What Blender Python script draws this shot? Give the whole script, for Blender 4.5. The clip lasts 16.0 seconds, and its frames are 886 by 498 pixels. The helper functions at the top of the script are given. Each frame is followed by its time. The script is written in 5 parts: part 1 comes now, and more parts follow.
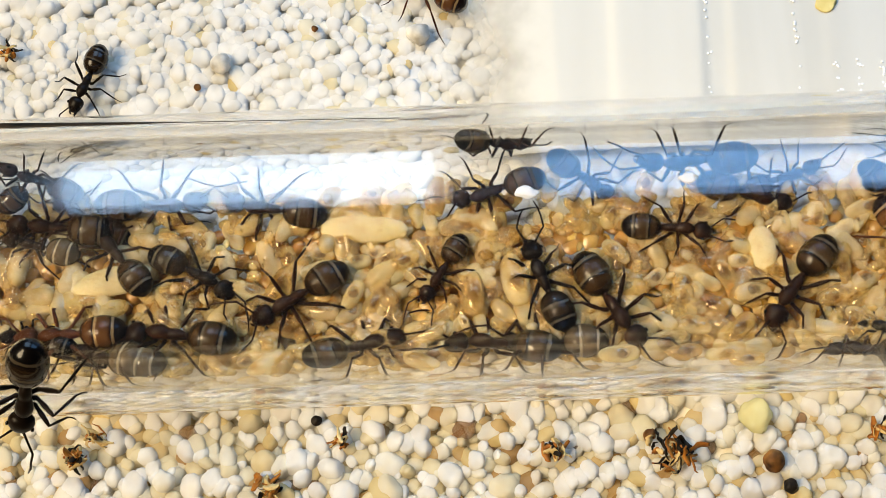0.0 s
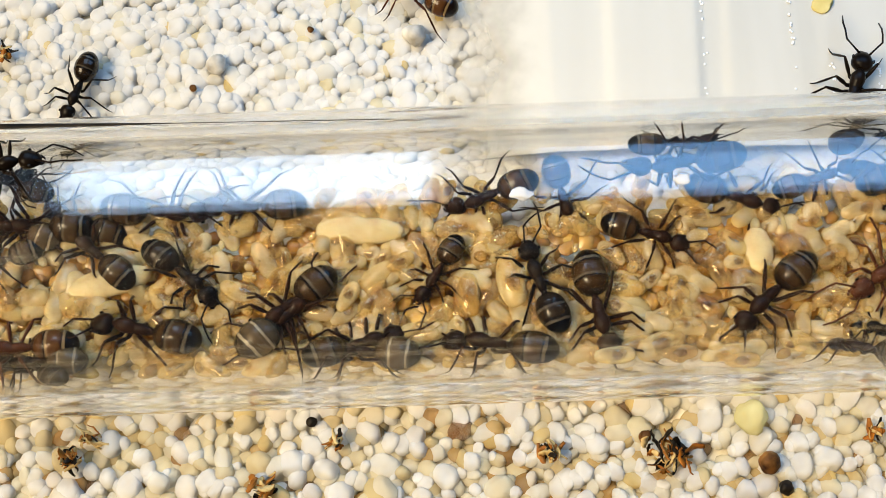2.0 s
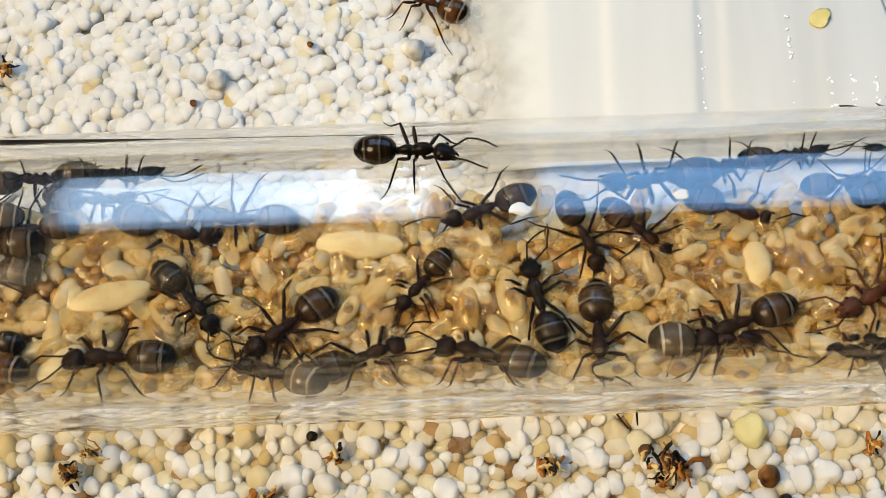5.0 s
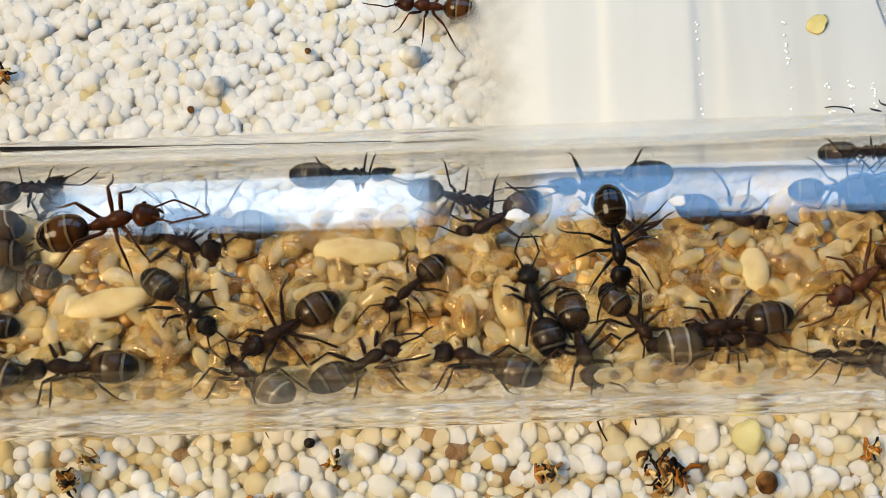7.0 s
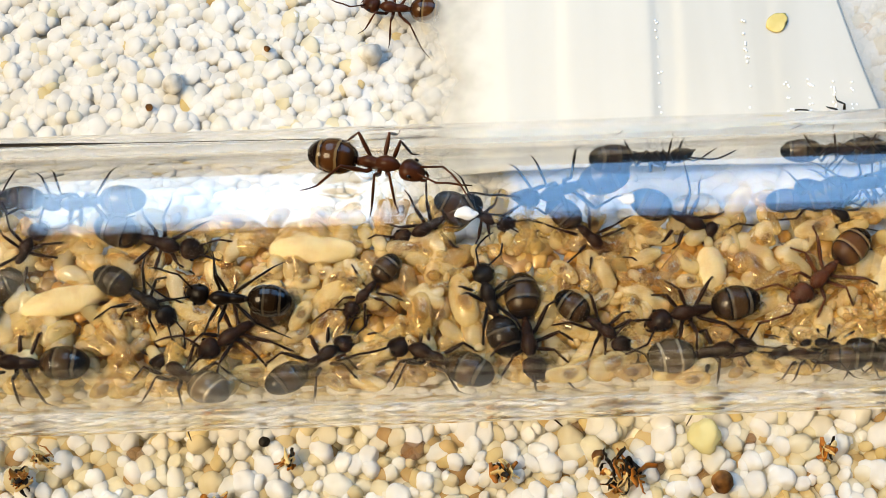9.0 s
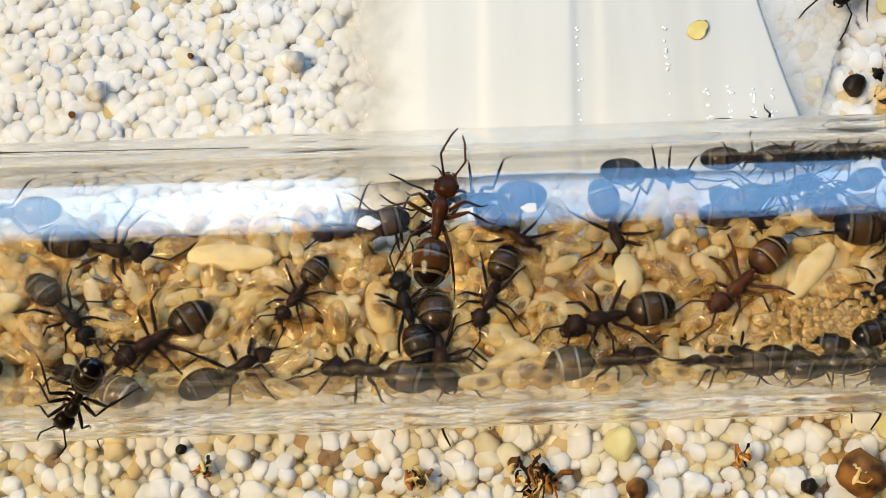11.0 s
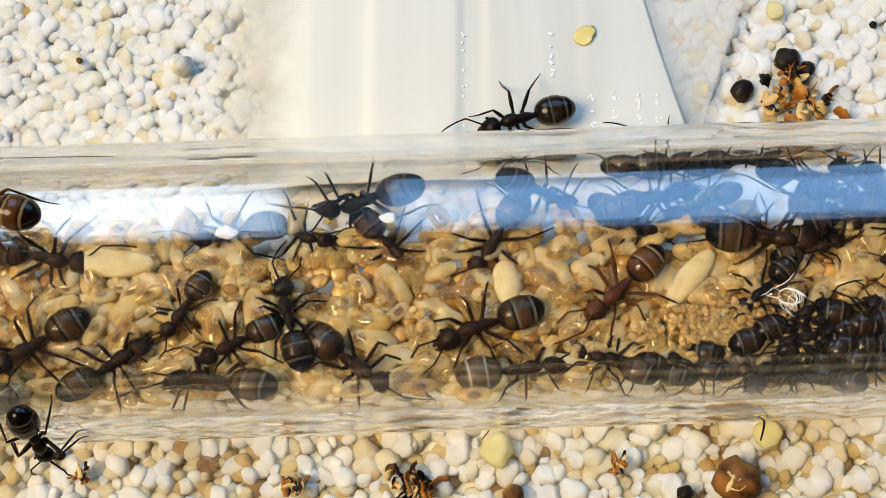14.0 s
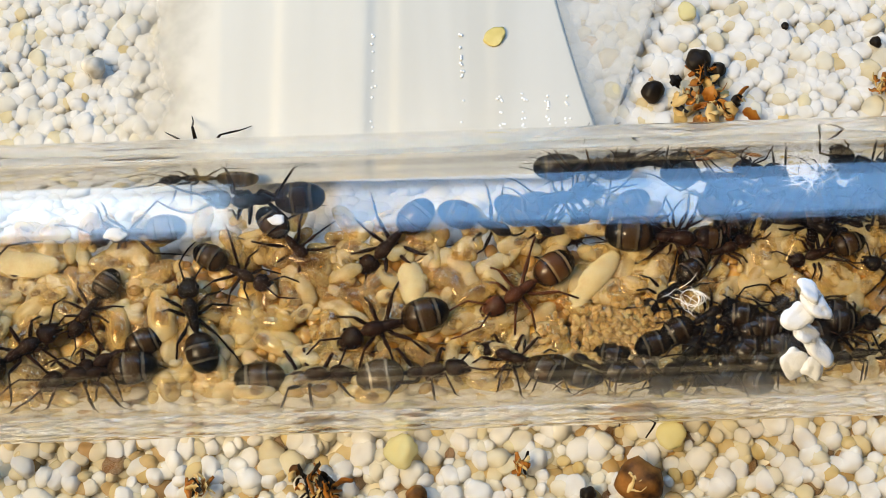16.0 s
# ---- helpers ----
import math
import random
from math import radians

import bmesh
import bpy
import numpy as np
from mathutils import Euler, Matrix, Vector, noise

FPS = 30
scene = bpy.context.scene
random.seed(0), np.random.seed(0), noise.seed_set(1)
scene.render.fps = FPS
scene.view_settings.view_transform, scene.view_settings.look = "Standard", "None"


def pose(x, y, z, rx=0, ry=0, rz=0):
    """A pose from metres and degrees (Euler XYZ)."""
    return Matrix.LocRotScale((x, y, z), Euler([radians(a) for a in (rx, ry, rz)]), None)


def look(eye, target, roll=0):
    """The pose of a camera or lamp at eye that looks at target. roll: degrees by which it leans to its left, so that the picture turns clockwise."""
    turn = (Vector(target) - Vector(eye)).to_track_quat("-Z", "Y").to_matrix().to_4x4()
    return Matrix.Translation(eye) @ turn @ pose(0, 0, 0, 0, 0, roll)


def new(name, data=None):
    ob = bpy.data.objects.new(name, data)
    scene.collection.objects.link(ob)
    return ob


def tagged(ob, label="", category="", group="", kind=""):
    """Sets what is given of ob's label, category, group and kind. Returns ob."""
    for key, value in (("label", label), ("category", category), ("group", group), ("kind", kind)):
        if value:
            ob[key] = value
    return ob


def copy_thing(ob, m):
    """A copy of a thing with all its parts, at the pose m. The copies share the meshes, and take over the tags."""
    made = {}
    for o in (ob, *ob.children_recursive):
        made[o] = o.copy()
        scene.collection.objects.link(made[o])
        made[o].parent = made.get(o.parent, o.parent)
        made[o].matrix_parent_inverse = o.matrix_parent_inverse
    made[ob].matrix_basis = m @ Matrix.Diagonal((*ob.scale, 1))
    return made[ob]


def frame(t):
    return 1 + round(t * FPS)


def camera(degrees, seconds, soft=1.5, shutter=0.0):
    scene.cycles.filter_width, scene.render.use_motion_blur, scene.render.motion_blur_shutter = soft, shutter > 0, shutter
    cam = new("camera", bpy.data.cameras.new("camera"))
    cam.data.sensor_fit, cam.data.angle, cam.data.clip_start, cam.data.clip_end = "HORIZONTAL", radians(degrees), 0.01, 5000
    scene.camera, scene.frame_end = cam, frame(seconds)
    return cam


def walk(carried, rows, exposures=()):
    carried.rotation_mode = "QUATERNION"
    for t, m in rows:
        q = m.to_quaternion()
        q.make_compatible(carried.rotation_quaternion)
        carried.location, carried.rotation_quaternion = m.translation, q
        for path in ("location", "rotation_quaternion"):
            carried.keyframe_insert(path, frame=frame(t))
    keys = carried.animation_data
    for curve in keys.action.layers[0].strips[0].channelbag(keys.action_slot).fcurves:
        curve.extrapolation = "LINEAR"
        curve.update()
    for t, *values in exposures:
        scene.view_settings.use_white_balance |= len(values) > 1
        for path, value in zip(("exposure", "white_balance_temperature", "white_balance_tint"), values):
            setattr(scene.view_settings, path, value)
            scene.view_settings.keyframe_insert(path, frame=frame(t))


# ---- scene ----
cam = camera(36.0, 16.0, soft=0.8)
# seconds, eye in millimetres, tilt from straight down, turn, roll
ROWS = [
    (0, 0.42, -21.111, 76.521, 16.965, 1.14, -2.961),
    (0.5, 0.52, -21.071, 76.516, 16.946, 1.142, -2.944),
    (1, 0.671, -21.071, 76.506, 17.006, 1.114, -2.947),
    (1.5, 0.639, -21.048, 76.483, 16.969, 1.107, -2.915),
    (2, 0.672, -21.041, 76.457, 16.974, 1.115, -2.888),
    (2.5, 0.805, -20.966, 76.494, 16.951, 1.082, -2.895),
    (3, 0.841, -21.007, 76.578, 16.993, 1.076, -2.868),
    (3.5, 0.717, -20.985, 76.671, 17.082, 1.042, -2.885),
    (4, 0.67, -20.934, 76.71, 17.187, 1.015, -2.881),
    (6.5, 0.784, -20.742, 76.787, 17.531, 0.995, -2.903),
    (7, 0.834, -20.743, 76.774, 17.562, 0.974, -2.904),
    (7.5, 0.884, -20.855, 76.512, 17.559, 0.913, -2.85),
    (8, 1.395, -20.817, 76.398, 17.531, 0.901, -2.806),
    (8.5, 2.239, -20.827, 76.44, 17.568, 0.853, -2.743),
    (9, 3.261, -20.91, 76.449, 17.62, 0.798, -2.663),
    (11.5, 8.919, -20.388, 76.694, 17.48, 0.64, -2.563),
    (12, 9.795, -20.214, 76.651, 17.369, 0.706, -2.559),
    (12.5, 10.852, -20.206, 76.654, 17.164, 0.73, -2.577),
    (13, 12.306, -20.042, 76.733, 16.949, 0.719, -2.558),
    (13.5, 13.733, -19.861, 76.866, 16.967, 0.676, -2.592),
    (14, 14.81, -19.837, 76.899, 17.073, 0.689, -2.535),
    (14.5, 16.173, -19.796, 76.761, 17.235, 0.679, -2.527),
    (15, 17.555, -19.759, 77.005, 17.143, 0.606, -2.478),
    (15.5, 18.606, -19.679, 77.005, 17.027, 0.56, -2.454),
    (16, 20.177, -19.808, 76.979, 16.957, 0.586, -2.466),
]
walk(cam, [(t, pose(x * 0.001, y * 0.001, z * 0.001, 0, 0, turn) @ pose(0, 0, 0, tilt) @ pose(0, 0, 0, 0, 0, roll)) for t, x, y, z, tilt, turn, roll in ROWS], exposures=[(0.0, 0.09, 7250, 10), (2.5, 0.08, 7250, 10), (4.0, -0.03, 7250, 10), (7.0, -0.05, 7250, 10), (8.5, 0.18, 7250, 10), (9.2, 0.18, 7250, 10), (11.5, 0.02, 7250, 10), (13.0, 0.07, 7250, 10), (14.5, -0.03, 7250, 10), (16.0, -0.03, 7250, 10)])


MM = 0.001
ZC, RO, RI = 6.35, 8.0, 6.85      # the tube: axis height, outer and inner radius (millimetres)
BROOD = 1.55                      # level of the brood bed inside the tube


# ---- world and light ----
world = bpy.data.worlds.new("sky")
scene.world = world
world.use_nodes = True
wn = world.node_tree.nodes
sky = wn.new("ShaderNodeTexSky")
sky.sky_type, sky.sun_disc = "NISHITA", False
sky.sun_elevation, sky.sun_rotation = radians(53), radians(-104)
wn["Background"].inputs["Strength"].default_value = 0.004
world.node_tree.links.new(sky.outputs[0], wn["Background"].inputs["Color"])

sun = new("sun", bpy.data.lights.new("sun", "SUN"))
sun.data.energy, sun.data.angle, sun.data.color = 3.7, radians(31.0), (1.0, 0.84, 0.59)
sun.matrix_world = look((-0.58, -0.15, 0.80), (0, 0, 0))

# the two window panes that mirror as a long streak along the glass: bright cloud, then blue sky
def window_pane(x0, x1, energy, color):
    pane = new("window_light", bpy.data.lights.new("window_light", "AREA"))
    pane.data.shape, pane.data.size, pane.data.size_y = "RECTANGLE", (x1 - x0), 0.050
    pane.data.energy, pane.data.color = energy, color
    x = (x0 + x1) / 2
    pane.matrix_world = look((x, 0.0492, 0.0573), (x, 0.0, 0.0065))


window_pane(-0.037, -0.001, 0.028, (0.38, 0.63, 1.0))
window_pane(0.0095, 0.075, 0.040, (0.20, 0.49, 1.0))


# ---- materials ----
def shader(name, color=(0.8, 0.8, 0.8), rough=0.5, **more):
    m = bpy.data.materials.new(name)
    m.use_nodes = True
    b = m.node_tree.nodes["Principled BSDF"]
    b.inputs["Base Color"].default_value = (*color, 1)
    b.inputs["Roughness"].default_value = rough
    for key, value in more.items():
        b.inputs[key.replace("_", " ")].default_value = value
    return m, b, m.node_tree.nodes, m.node_tree.links


def ramp(nodes, stops):
    r = nodes.new("ShaderNodeValToRGB")
    while len(r.color_ramp.elements) < len(stops):
        r.color_ramp.elements.new(0.5)
    for e, (p, c) in zip(r.color_ramp.elements, stops):
        e.position, e.color = p, (*c, 1)
    return r


def noise_node(nodes, links, scale, detail=3.0):
    co = nodes.new("ShaderNodeTexCoord")
    n = nodes.new("ShaderNodeTexNoise")
    n.inputs["Scale"].default_value, n.inputs["Detail"].default_value = scale, detail
    links.new(co.outputs["Object"], n.inputs["Vector"])
    return n


def mixed(nodes, links, a, b, fac, kind="MULTIPLY"):
    x = nodes.new("ShaderNodeMix")
    x.data_type, x.blend_type = "RGBA", kind
    if isinstance(fac, float):
        x.inputs[0].default_value = fac
    else:
        links.new(fac, x.inputs[0])
    for k, v in ((6, a), (7, b)):
        if isinstance(v, tuple):
            x.inputs[k].default_value = (*v, 1)
        else:
            links.new(v, x.inputs[k])
    return x.outputs[2]


def bump(nodes, links, b, source, strength, distance):
    n = nodes.new("ShaderNodeBump")
    n.inputs["Strength"].default_value, n.inputs["Distance"].default_value = strength, distance
    links.new(source, n.inputs["Height"])
    links.new(n.outputs[0], b.inputs["Normal"])


def let_through(nodes, links, b, color, share):
    """Part of the light passes straight on, tinted, as in a clear stone."""
    mix, see = nodes.new("ShaderNodeMixShader"), nodes.new("ShaderNodeBsdfTransparent")
    see.inputs[0].default_value = (*color, 1)
    mix.inputs[0].default_value = share
    links.new(b.outputs[0], mix.inputs[1]), links.new(see.outputs[0], mix.inputs[2])
    links.new(mix.outputs[0], nodes["Material Output"].inputs["Surface"])


def milky(nodes, links, b, glow, clear, tint, gloss=0.0):
    """Light soaks through the body: part scattered on through it, part seen straight through, under a wet gloss."""
    mix, back = nodes.new("ShaderNodeMixShader"), nodes.new("ShaderNodeBsdfTranslucent")
    color = b.inputs["Base Color"].links[0].from_socket
    links.new(color, back.inputs["Color"])
    mix.inputs[0].default_value = glow
    out, see = nodes.new("ShaderNodeMixShader"), nodes.new("ShaderNodeBsdfTransparent")
    see.inputs[0].default_value, out.inputs[0].default_value = (*tint, 1), clear
    links.new(b.outputs[0], mix.inputs[1]), links.new(back.outputs[0], mix.inputs[2])
    links.new(mix.outputs[0], out.inputs[1]), links.new(see.outputs[0], out.inputs[2])
    if gloss:
        wet, skin = nodes.new("ShaderNodeBsdfGlossy"), nodes.new("ShaderNodeMixShader")
        wet.inputs["Roughness"].default_value, skin.inputs[0].default_value = 0.05, gloss
        links.new(out.outputs[0], skin.inputs[1]), links.new(wet.outputs[0], skin.inputs[2])
        out = skin
    links.new(out.outputs[0], nodes["Material Output"].inputs["Surface"])


def soaked(nodes, links, b, share):
    """Light spreads inside the stone, so that its sides shade less than a solid ball's."""
    old = b.inputs["Normal"].links[0].from_socket
    blend, unit = nodes.new("ShaderNodeMix"), nodes.new("ShaderNodeVectorMath")
    blend.data_type, unit.operation = "VECTOR", "NORMALIZE"
    blend.inputs[0].default_value = share
    links.new(old, blend.inputs[4])
    blend.inputs[5].default_value = (-0.15, 0.0, 1.0)
    links.new(blend.outputs[1], unit.inputs[0]), links.new(unit.outputs[0], b.inputs["Normal"])


def grain_material(name, by_island, stops):
    """Milky quartz grain: a tone for each grain, stained in patches, with light soaking through it."""
    m, b, nodes, links = shader(name, rough=0.35, Specular_IOR_Level=0.35)
    pick = nodes.new("ShaderNodeNewGeometry" if by_island else "ShaderNodeObjectInfo")
    r = ramp(nodes, stops)
    links.new(pick.outputs["Random Per Island" if by_island else "Random"], r.inputs[0])
    n = noise_node(nodes, links, 900, 4)
    stain = ramp(nodes, [(0.35, (0.86, 0.76, 0.56)), (0.56, (1, 1, 1))])
    links.new(n.outputs[0], stain.inputs[0])
    links.new(mixed(nodes, links, r.outputs[0], stain.outputs[0], 0.22), b.inputs["Base Color"])
    fine = noise_node(nodes, links, 4200, 3)
    bump(nodes, links, b, fine.outputs[0], 0.2, 0.00005)
    soaked(nodes, links, b, 0.96)
    milky(nodes, links, b, 0.30, 0.38, (1.0, 0.99, 0.965))
    return m


GRAINS = [(0.0, (0.97, 0.965, 0.95)), (0.72, (0.97, 0.96, 0.93)), (0.92, (0.94, 0.90, 0.78)), (0.985, (0.90, 0.80, 0.52)), (1.0, (0.80, 0.58, 0.20))]
M_GRAIN = grain_material("quartz_grain", False, GRAINS)
M_GRAVEL = grain_material("quartz_gravel", True, GRAINS)
STAIN_SHADE = [(0.0, (0.91, 0.86, 0.72)), (0.45, (0.86, 0.76, 0.52)), (0.75, (0.78, 0.60, 0.28)), (0.94, (0.74, 0.54, 0.20)), (0.985, (0.55, 0.31, 0.09)), (1.0, (0.22, 0.09, 0.03))]
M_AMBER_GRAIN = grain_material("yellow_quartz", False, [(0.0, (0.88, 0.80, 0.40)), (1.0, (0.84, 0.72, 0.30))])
M_STAIN_SHADE = grain_material("stained_gravel", True, STAIN_SHADE)
# amber under-layer, coloured darker to carry the shade between the grains
M_DEEP = grain_material("amber_gravel", True, [(0.0, (0.93, 0.89, 0.76)), (0.50, (0.88, 0.78, 0.53)), (0.78, (0.72, 0.52, 0.22)), (0.94, (0.46, 0.24, 0.06)), (1.0, (0.14, 0.06, 0.02))])
M_STAIN_SHADE_GRAIN = grain_material("stain_shade_grain", False, STAIN_SHADE)

M_SOIL, b, nodes, links = shader("sand_bed", rough=0.9)
n = noise_node(nodes, links, 500, 5)
r = ramp(nodes, [(0.3, (0.74, 0.60, 0.36)), (0.45, (0.86, 0.79, 0.62)), (0.7, (0.90, 0.87, 0.78))])
links.new(n.outputs[0], r.inputs[0]), links.new(r.outputs[0], b.inputs["Base Color"])

M_GLASS, b, nodes, links = shader("tube_glass", (0.985, 0.99, 0.985), 0.0, Transmission_Weight=1.0, IOR=1.36, Coat_Weight=1.0, Coat_Roughness=0.11, Coat_IOR=1.6)
n = noise_node(nodes, links, 160, 2)
bump(nodes, links, b, n.outputs[0], 0.02, 0.0002)


def chitin(name, dark, light, rough):
    m, b, nodes, links = shader(name, rough=rough, Specular_IOR_Level=0.10)
    n = noise_node(nodes, links, 700, 4)
    r = ramp(nodes, [(0.35, dark), (0.7, light)])
    links.new(n.outputs[0], r.inputs[0]), links.new(r.outputs[0], b.inputs["Base Color"])
    fine = noise_node(nodes, links, 6000, 2)
    bump(nodes, links, b, fine.outputs[0], 0.3, 0.00003)
    return m


def banded(name, dark, light, pale, gloss):
    """Abdomen: dark plates with brown bases and thin pale rims between them."""
    m, b, nodes, links = shader(name, rough=gloss, Specular_IOR_Level=0.15, Coat_Weight=0.30, Coat_Roughness=0.03)
    co = nodes.new("ShaderNodeTexCoord")
    sep = nodes.new("ShaderNodeSeparateXYZ")
    links.new(co.outputs["Object"], sep.inputs[0])
    n = noise_node(nodes, links, 1500, 3)
    wob = nodes.new("ShaderNodeMath")
    wob.operation = "MULTIPLY_ADD"
    links.new(n.outputs[0], wob.inputs[0])
    wob.inputs[1].default_value = 0.00022
    links.new(sep.outputs["X"], wob.inputs[2])
    span = nodes.new("ShaderNodeMapRange")
    span.inputs["From Min"].default_value, span.inputs["From Max"].default_value = -0.0031, -0.0006
    links.new(wob.outputs[0], span.inputs["Value"])
    r = ramp(nodes, [(0.0, dark), (0.28, dark), (0.298, pale), (0.335, pale), (0.352, dark), (0.42, light), (0.61, light), (0.628, pale), (0.662, pale), (0.68, dark), (0.78, light), (1.0, dark)])
    links.new(span.outputs[0], r.inputs[0]), links.new(r.outputs[0], b.inputs["Base Color"])
    return m


M_BLACK = chitin("black_chitin", (0.0030, 0.0021, 0.0016), (0.012, 0.0070, 0.0042), 0.32)
M_BROWN = chitin("brown_chitin", (0.005, 0.0024, 0.0014), (0.025, 0.0098, 0.0040), 0.32)
M_RUSSET = chitin("russet_chitin", (0.022, 0.007, 0.003), (0.080, 0.024, 0.009), 0.32)
M_BAND = banded("banded_abdomen", (0.0030, 0.0020, 0.0014), (0.034, 0.0165, 0.0052), (0.068, 0.051, 0.030), 0.24)
M_BAND_DARK = banded("black_abdomen", (0.0028, 0.0020, 0.0016), (0.016, 0.0085, 0.0035), (0.050, 0.038, 0.024), 0.24)
M_BAND_RED = banded("russet_abdomen", (0.007, 0.003, 0.002), (0.070, 0.026, 0.007), (0.17, 0.11, 0.05), 0.24)
M_BAND_PALE = banded("swollen_abdomen", (0.030, 0.020, 0.011), (0.060, 0.038, 0.018), (0.20, 0.16, 0.10), 0.20)
M_EYE = shader("ant_eye", (0.004, 0.004, 0.004), 0.12)[0]


def brood_material(name, stops, clear, by_island=False, rough=0.17):
    m, b, nodes, links = shader(name, rough=rough, Subsurface_Weight=0.5, Subsurface_Scale=0.0007, Coat_Weight=0.3)
    b.inputs["Subsurface Radius"].default_value = (1.0, 0.8, 0.5)
    pick = nodes.new("ShaderNodeNewGeometry" if by_island else "ShaderNodeObjectInfo")
    r = ramp(nodes, stops)
    links.new(pick.outputs["Random Per Island" if by_island else "Random"], r.inputs[0])
    n = noise_node(nodes, links, 1300, 3)
    t = ramp(nodes, [(0.3, (0.72, 0.55, 0.34)), (0.6, (1, 1, 1))])
    links.new(n.outputs[0], t.inputs[0])
    links.new(mixed(nodes, links, r.outputs[0], t.outputs[0], 0.6), b.inputs["Base Color"])
    fine = noise_node(nodes, links, 3000, 3)
    bump(nodes, links, b, fine.outputs[0], 0.2, 0.00005)
    soaked(nodes, links, b, 0.65)
    if clear:
        let_through(nodes, links, b, (1.0, 0.90, 0.66), clear)
    return m


def grub_skin(name, by_island):
    """Waxy amber skin, wet and glossy, with the brown gut showing as a soft blotch in the middle."""
    m, b, nodes, links = shader(name, rough=0.4, Specular_IOR_Level=0.2)
    pick = nodes.new("ShaderNodeNewGeometry" if by_island else "ShaderNodeObjectInfo")
    r = ramp(nodes, [(0.0, (0.90, 0.84, 0.58)), (0.22, (0.80, 0.67, 0.33)), (0.5, (0.58, 0.40, 0.13)), (0.72, (0.88, 0.79, 0.48)), (1.0, (0.36, 0.19, 0.04))])
    links.new(pick.outputs["Random Per Island" if by_island else "Random"], r.inputs[0])
    n = noise_node(nodes, links, 1100, 3)
    t = ramp(nodes, [(0.36, (0.80, 0.62, 0.36)), (0.58, (1, 1, 1))])
    links.new(n.outputs[0], t.inputs[0])
    skin = mixed(nodes, links, r.outputs[0], t.outputs[0], 0.75)
    if not by_island:
        co, blotch = nodes.new("ShaderNodeTexCoord"), nodes.new("ShaderNodeTexGradient")
        spread = nodes.new("ShaderNodeMapping")
        spread.inputs["Location"].default_value = (-0.25, 0.0, 0.0)
        spread.inputs["Scale"].default_value = (1500, 1900, 900)
        blotch.gradient_type = "SPHERICAL"
        links.new(co.outputs["Object"], spread.inputs[0]), links.new(spread.outputs[0], blotch.inputs[0])
        edge = ramp(nodes, [(0.12, (1, 1, 1)), (0.5, (0.42, 0.26, 0.14))])
        links.new(blotch.outputs["Color"], edge.inputs[0])
        skin = mixed(nodes, links, skin, edge.outputs[0], 0.9)
    links.new(skin, b.inputs["Base Color"])
    fine = noise_node(nodes, links, 2600, 2)
    bump(nodes, links, b, fine.outputs[0], 0.25, 0.00006)
    soaked(nodes, links, b, 0.75)
    milky(nodes, links, b, 0.30, 0.64, (0.94, 0.79, 0.42), 0.06)
    return m


M_LARVA = grub_skin("larva_skin", False)
M_LARVAE = grub_skin("packed_larva_skin", True)
M_YOUNG = grub_skin("young_larva_skin", True)
M_BED = brood_material("brood_bed", [(0.0, (0.40, 0.23, 0.06)), (0.5, (0.22, 0.105, 0.02)), (1.0, (0.56, 0.38, 0.12))], 0.0, True)
M_EGG = brood_material("egg_shell", [(0.0, (0.54, 0.38, 0.17)), (1.0, (0.38, 0.22, 0.07))], 0.58, True, 0.12)
M_COCOON = brood_material("cocoon_silk", [(0.0, (0.70, 0.62, 0.37)), (1.0, (0.66, 0.54, 0.28))], 0.45, rough=0.4)
M_GUT = chitin("larva_gut", (0.035, 0.015, 0.006), (0.13, 0.06, 0.020), 0.5)

M_MILKY, b, nodes, links = shader("milky_plastic", rough=0.45, Specular_IOR_Level=0.2)
co, flat = nodes.new("ShaderNodeTexCoord"), nodes.new("ShaderNodeMapping")
flat.inputs["Scale"].default_value = (1.0, 0.06, 1.0)
n = nodes.new("ShaderNodeTexNoise")
n.inputs["Scale"].default_value = 330
links.new(co.outputs["Object"], flat.inputs[0]), links.new(flat.outputs[0], n.inputs["Vector"])
r = ramp(nodes, [(0.36, (0.60, 0.575, 0.50)), (0.5, (0.645, 0.62, 0.545)), (0.66, (0.665, 0.64, 0.565))])
links.new(n.outputs[0], r.inputs[0]), links.new(r.outputs[0], b.inputs["Base Color"])
# the sheet thins out, and clears, towards its two free sides
sep, across, thin = nodes.new("ShaderNodeSeparateXYZ"), nodes.new("ShaderNodeMath"), nodes.new("ShaderNodeMapRange")
cloud = noise_node(nodes, links, 420, 3)
across.operation = "MULTIPLY_ADD"
across.inputs[1].default_value = 0.0042
links.new(co.outputs["Object"], sep.inputs[0])
links.new(cloud.outputs[0], across.inputs[0]), links.new(sep.outputs["X"], across.inputs[2])
thin.interpolation_type = "SMOOTHSTEP"
for key, value in (("From Min", 0.0030), ("From Max", 0.0088), ("To Min", 0.97), ("To Max", 0.04)):
    thin.inputs[key].default_value = value
links.new(across.outputs[0], thin.inputs["Value"])
clear, mix = nodes.new("ShaderNodeBsdfTransparent"), nodes.new("ShaderNodeMixShader")
links.new(thin.outputs[0], mix.inputs[0])
links.new(b.outputs[0], mix.inputs[1]), links.new(clear.outputs[0], mix.inputs[2])
links.new(mix.outputs[0], nodes["Material Output"].inputs["Surface"])
M_ADDED_WALL = shader("brown_added_wall", (0.16, 0.13, 0.10), 0.4)[0]
M_CLEAR = shader("pale_droplet", (0.93, 0.93, 0.92), 0.1)[0]
M_FROST, b, nodes, links = shader("frosted_plastic", (0.86, 0.83, 0.74), 0.4)
let_through(nodes, links, b, (1, 1, 1), 0.72)
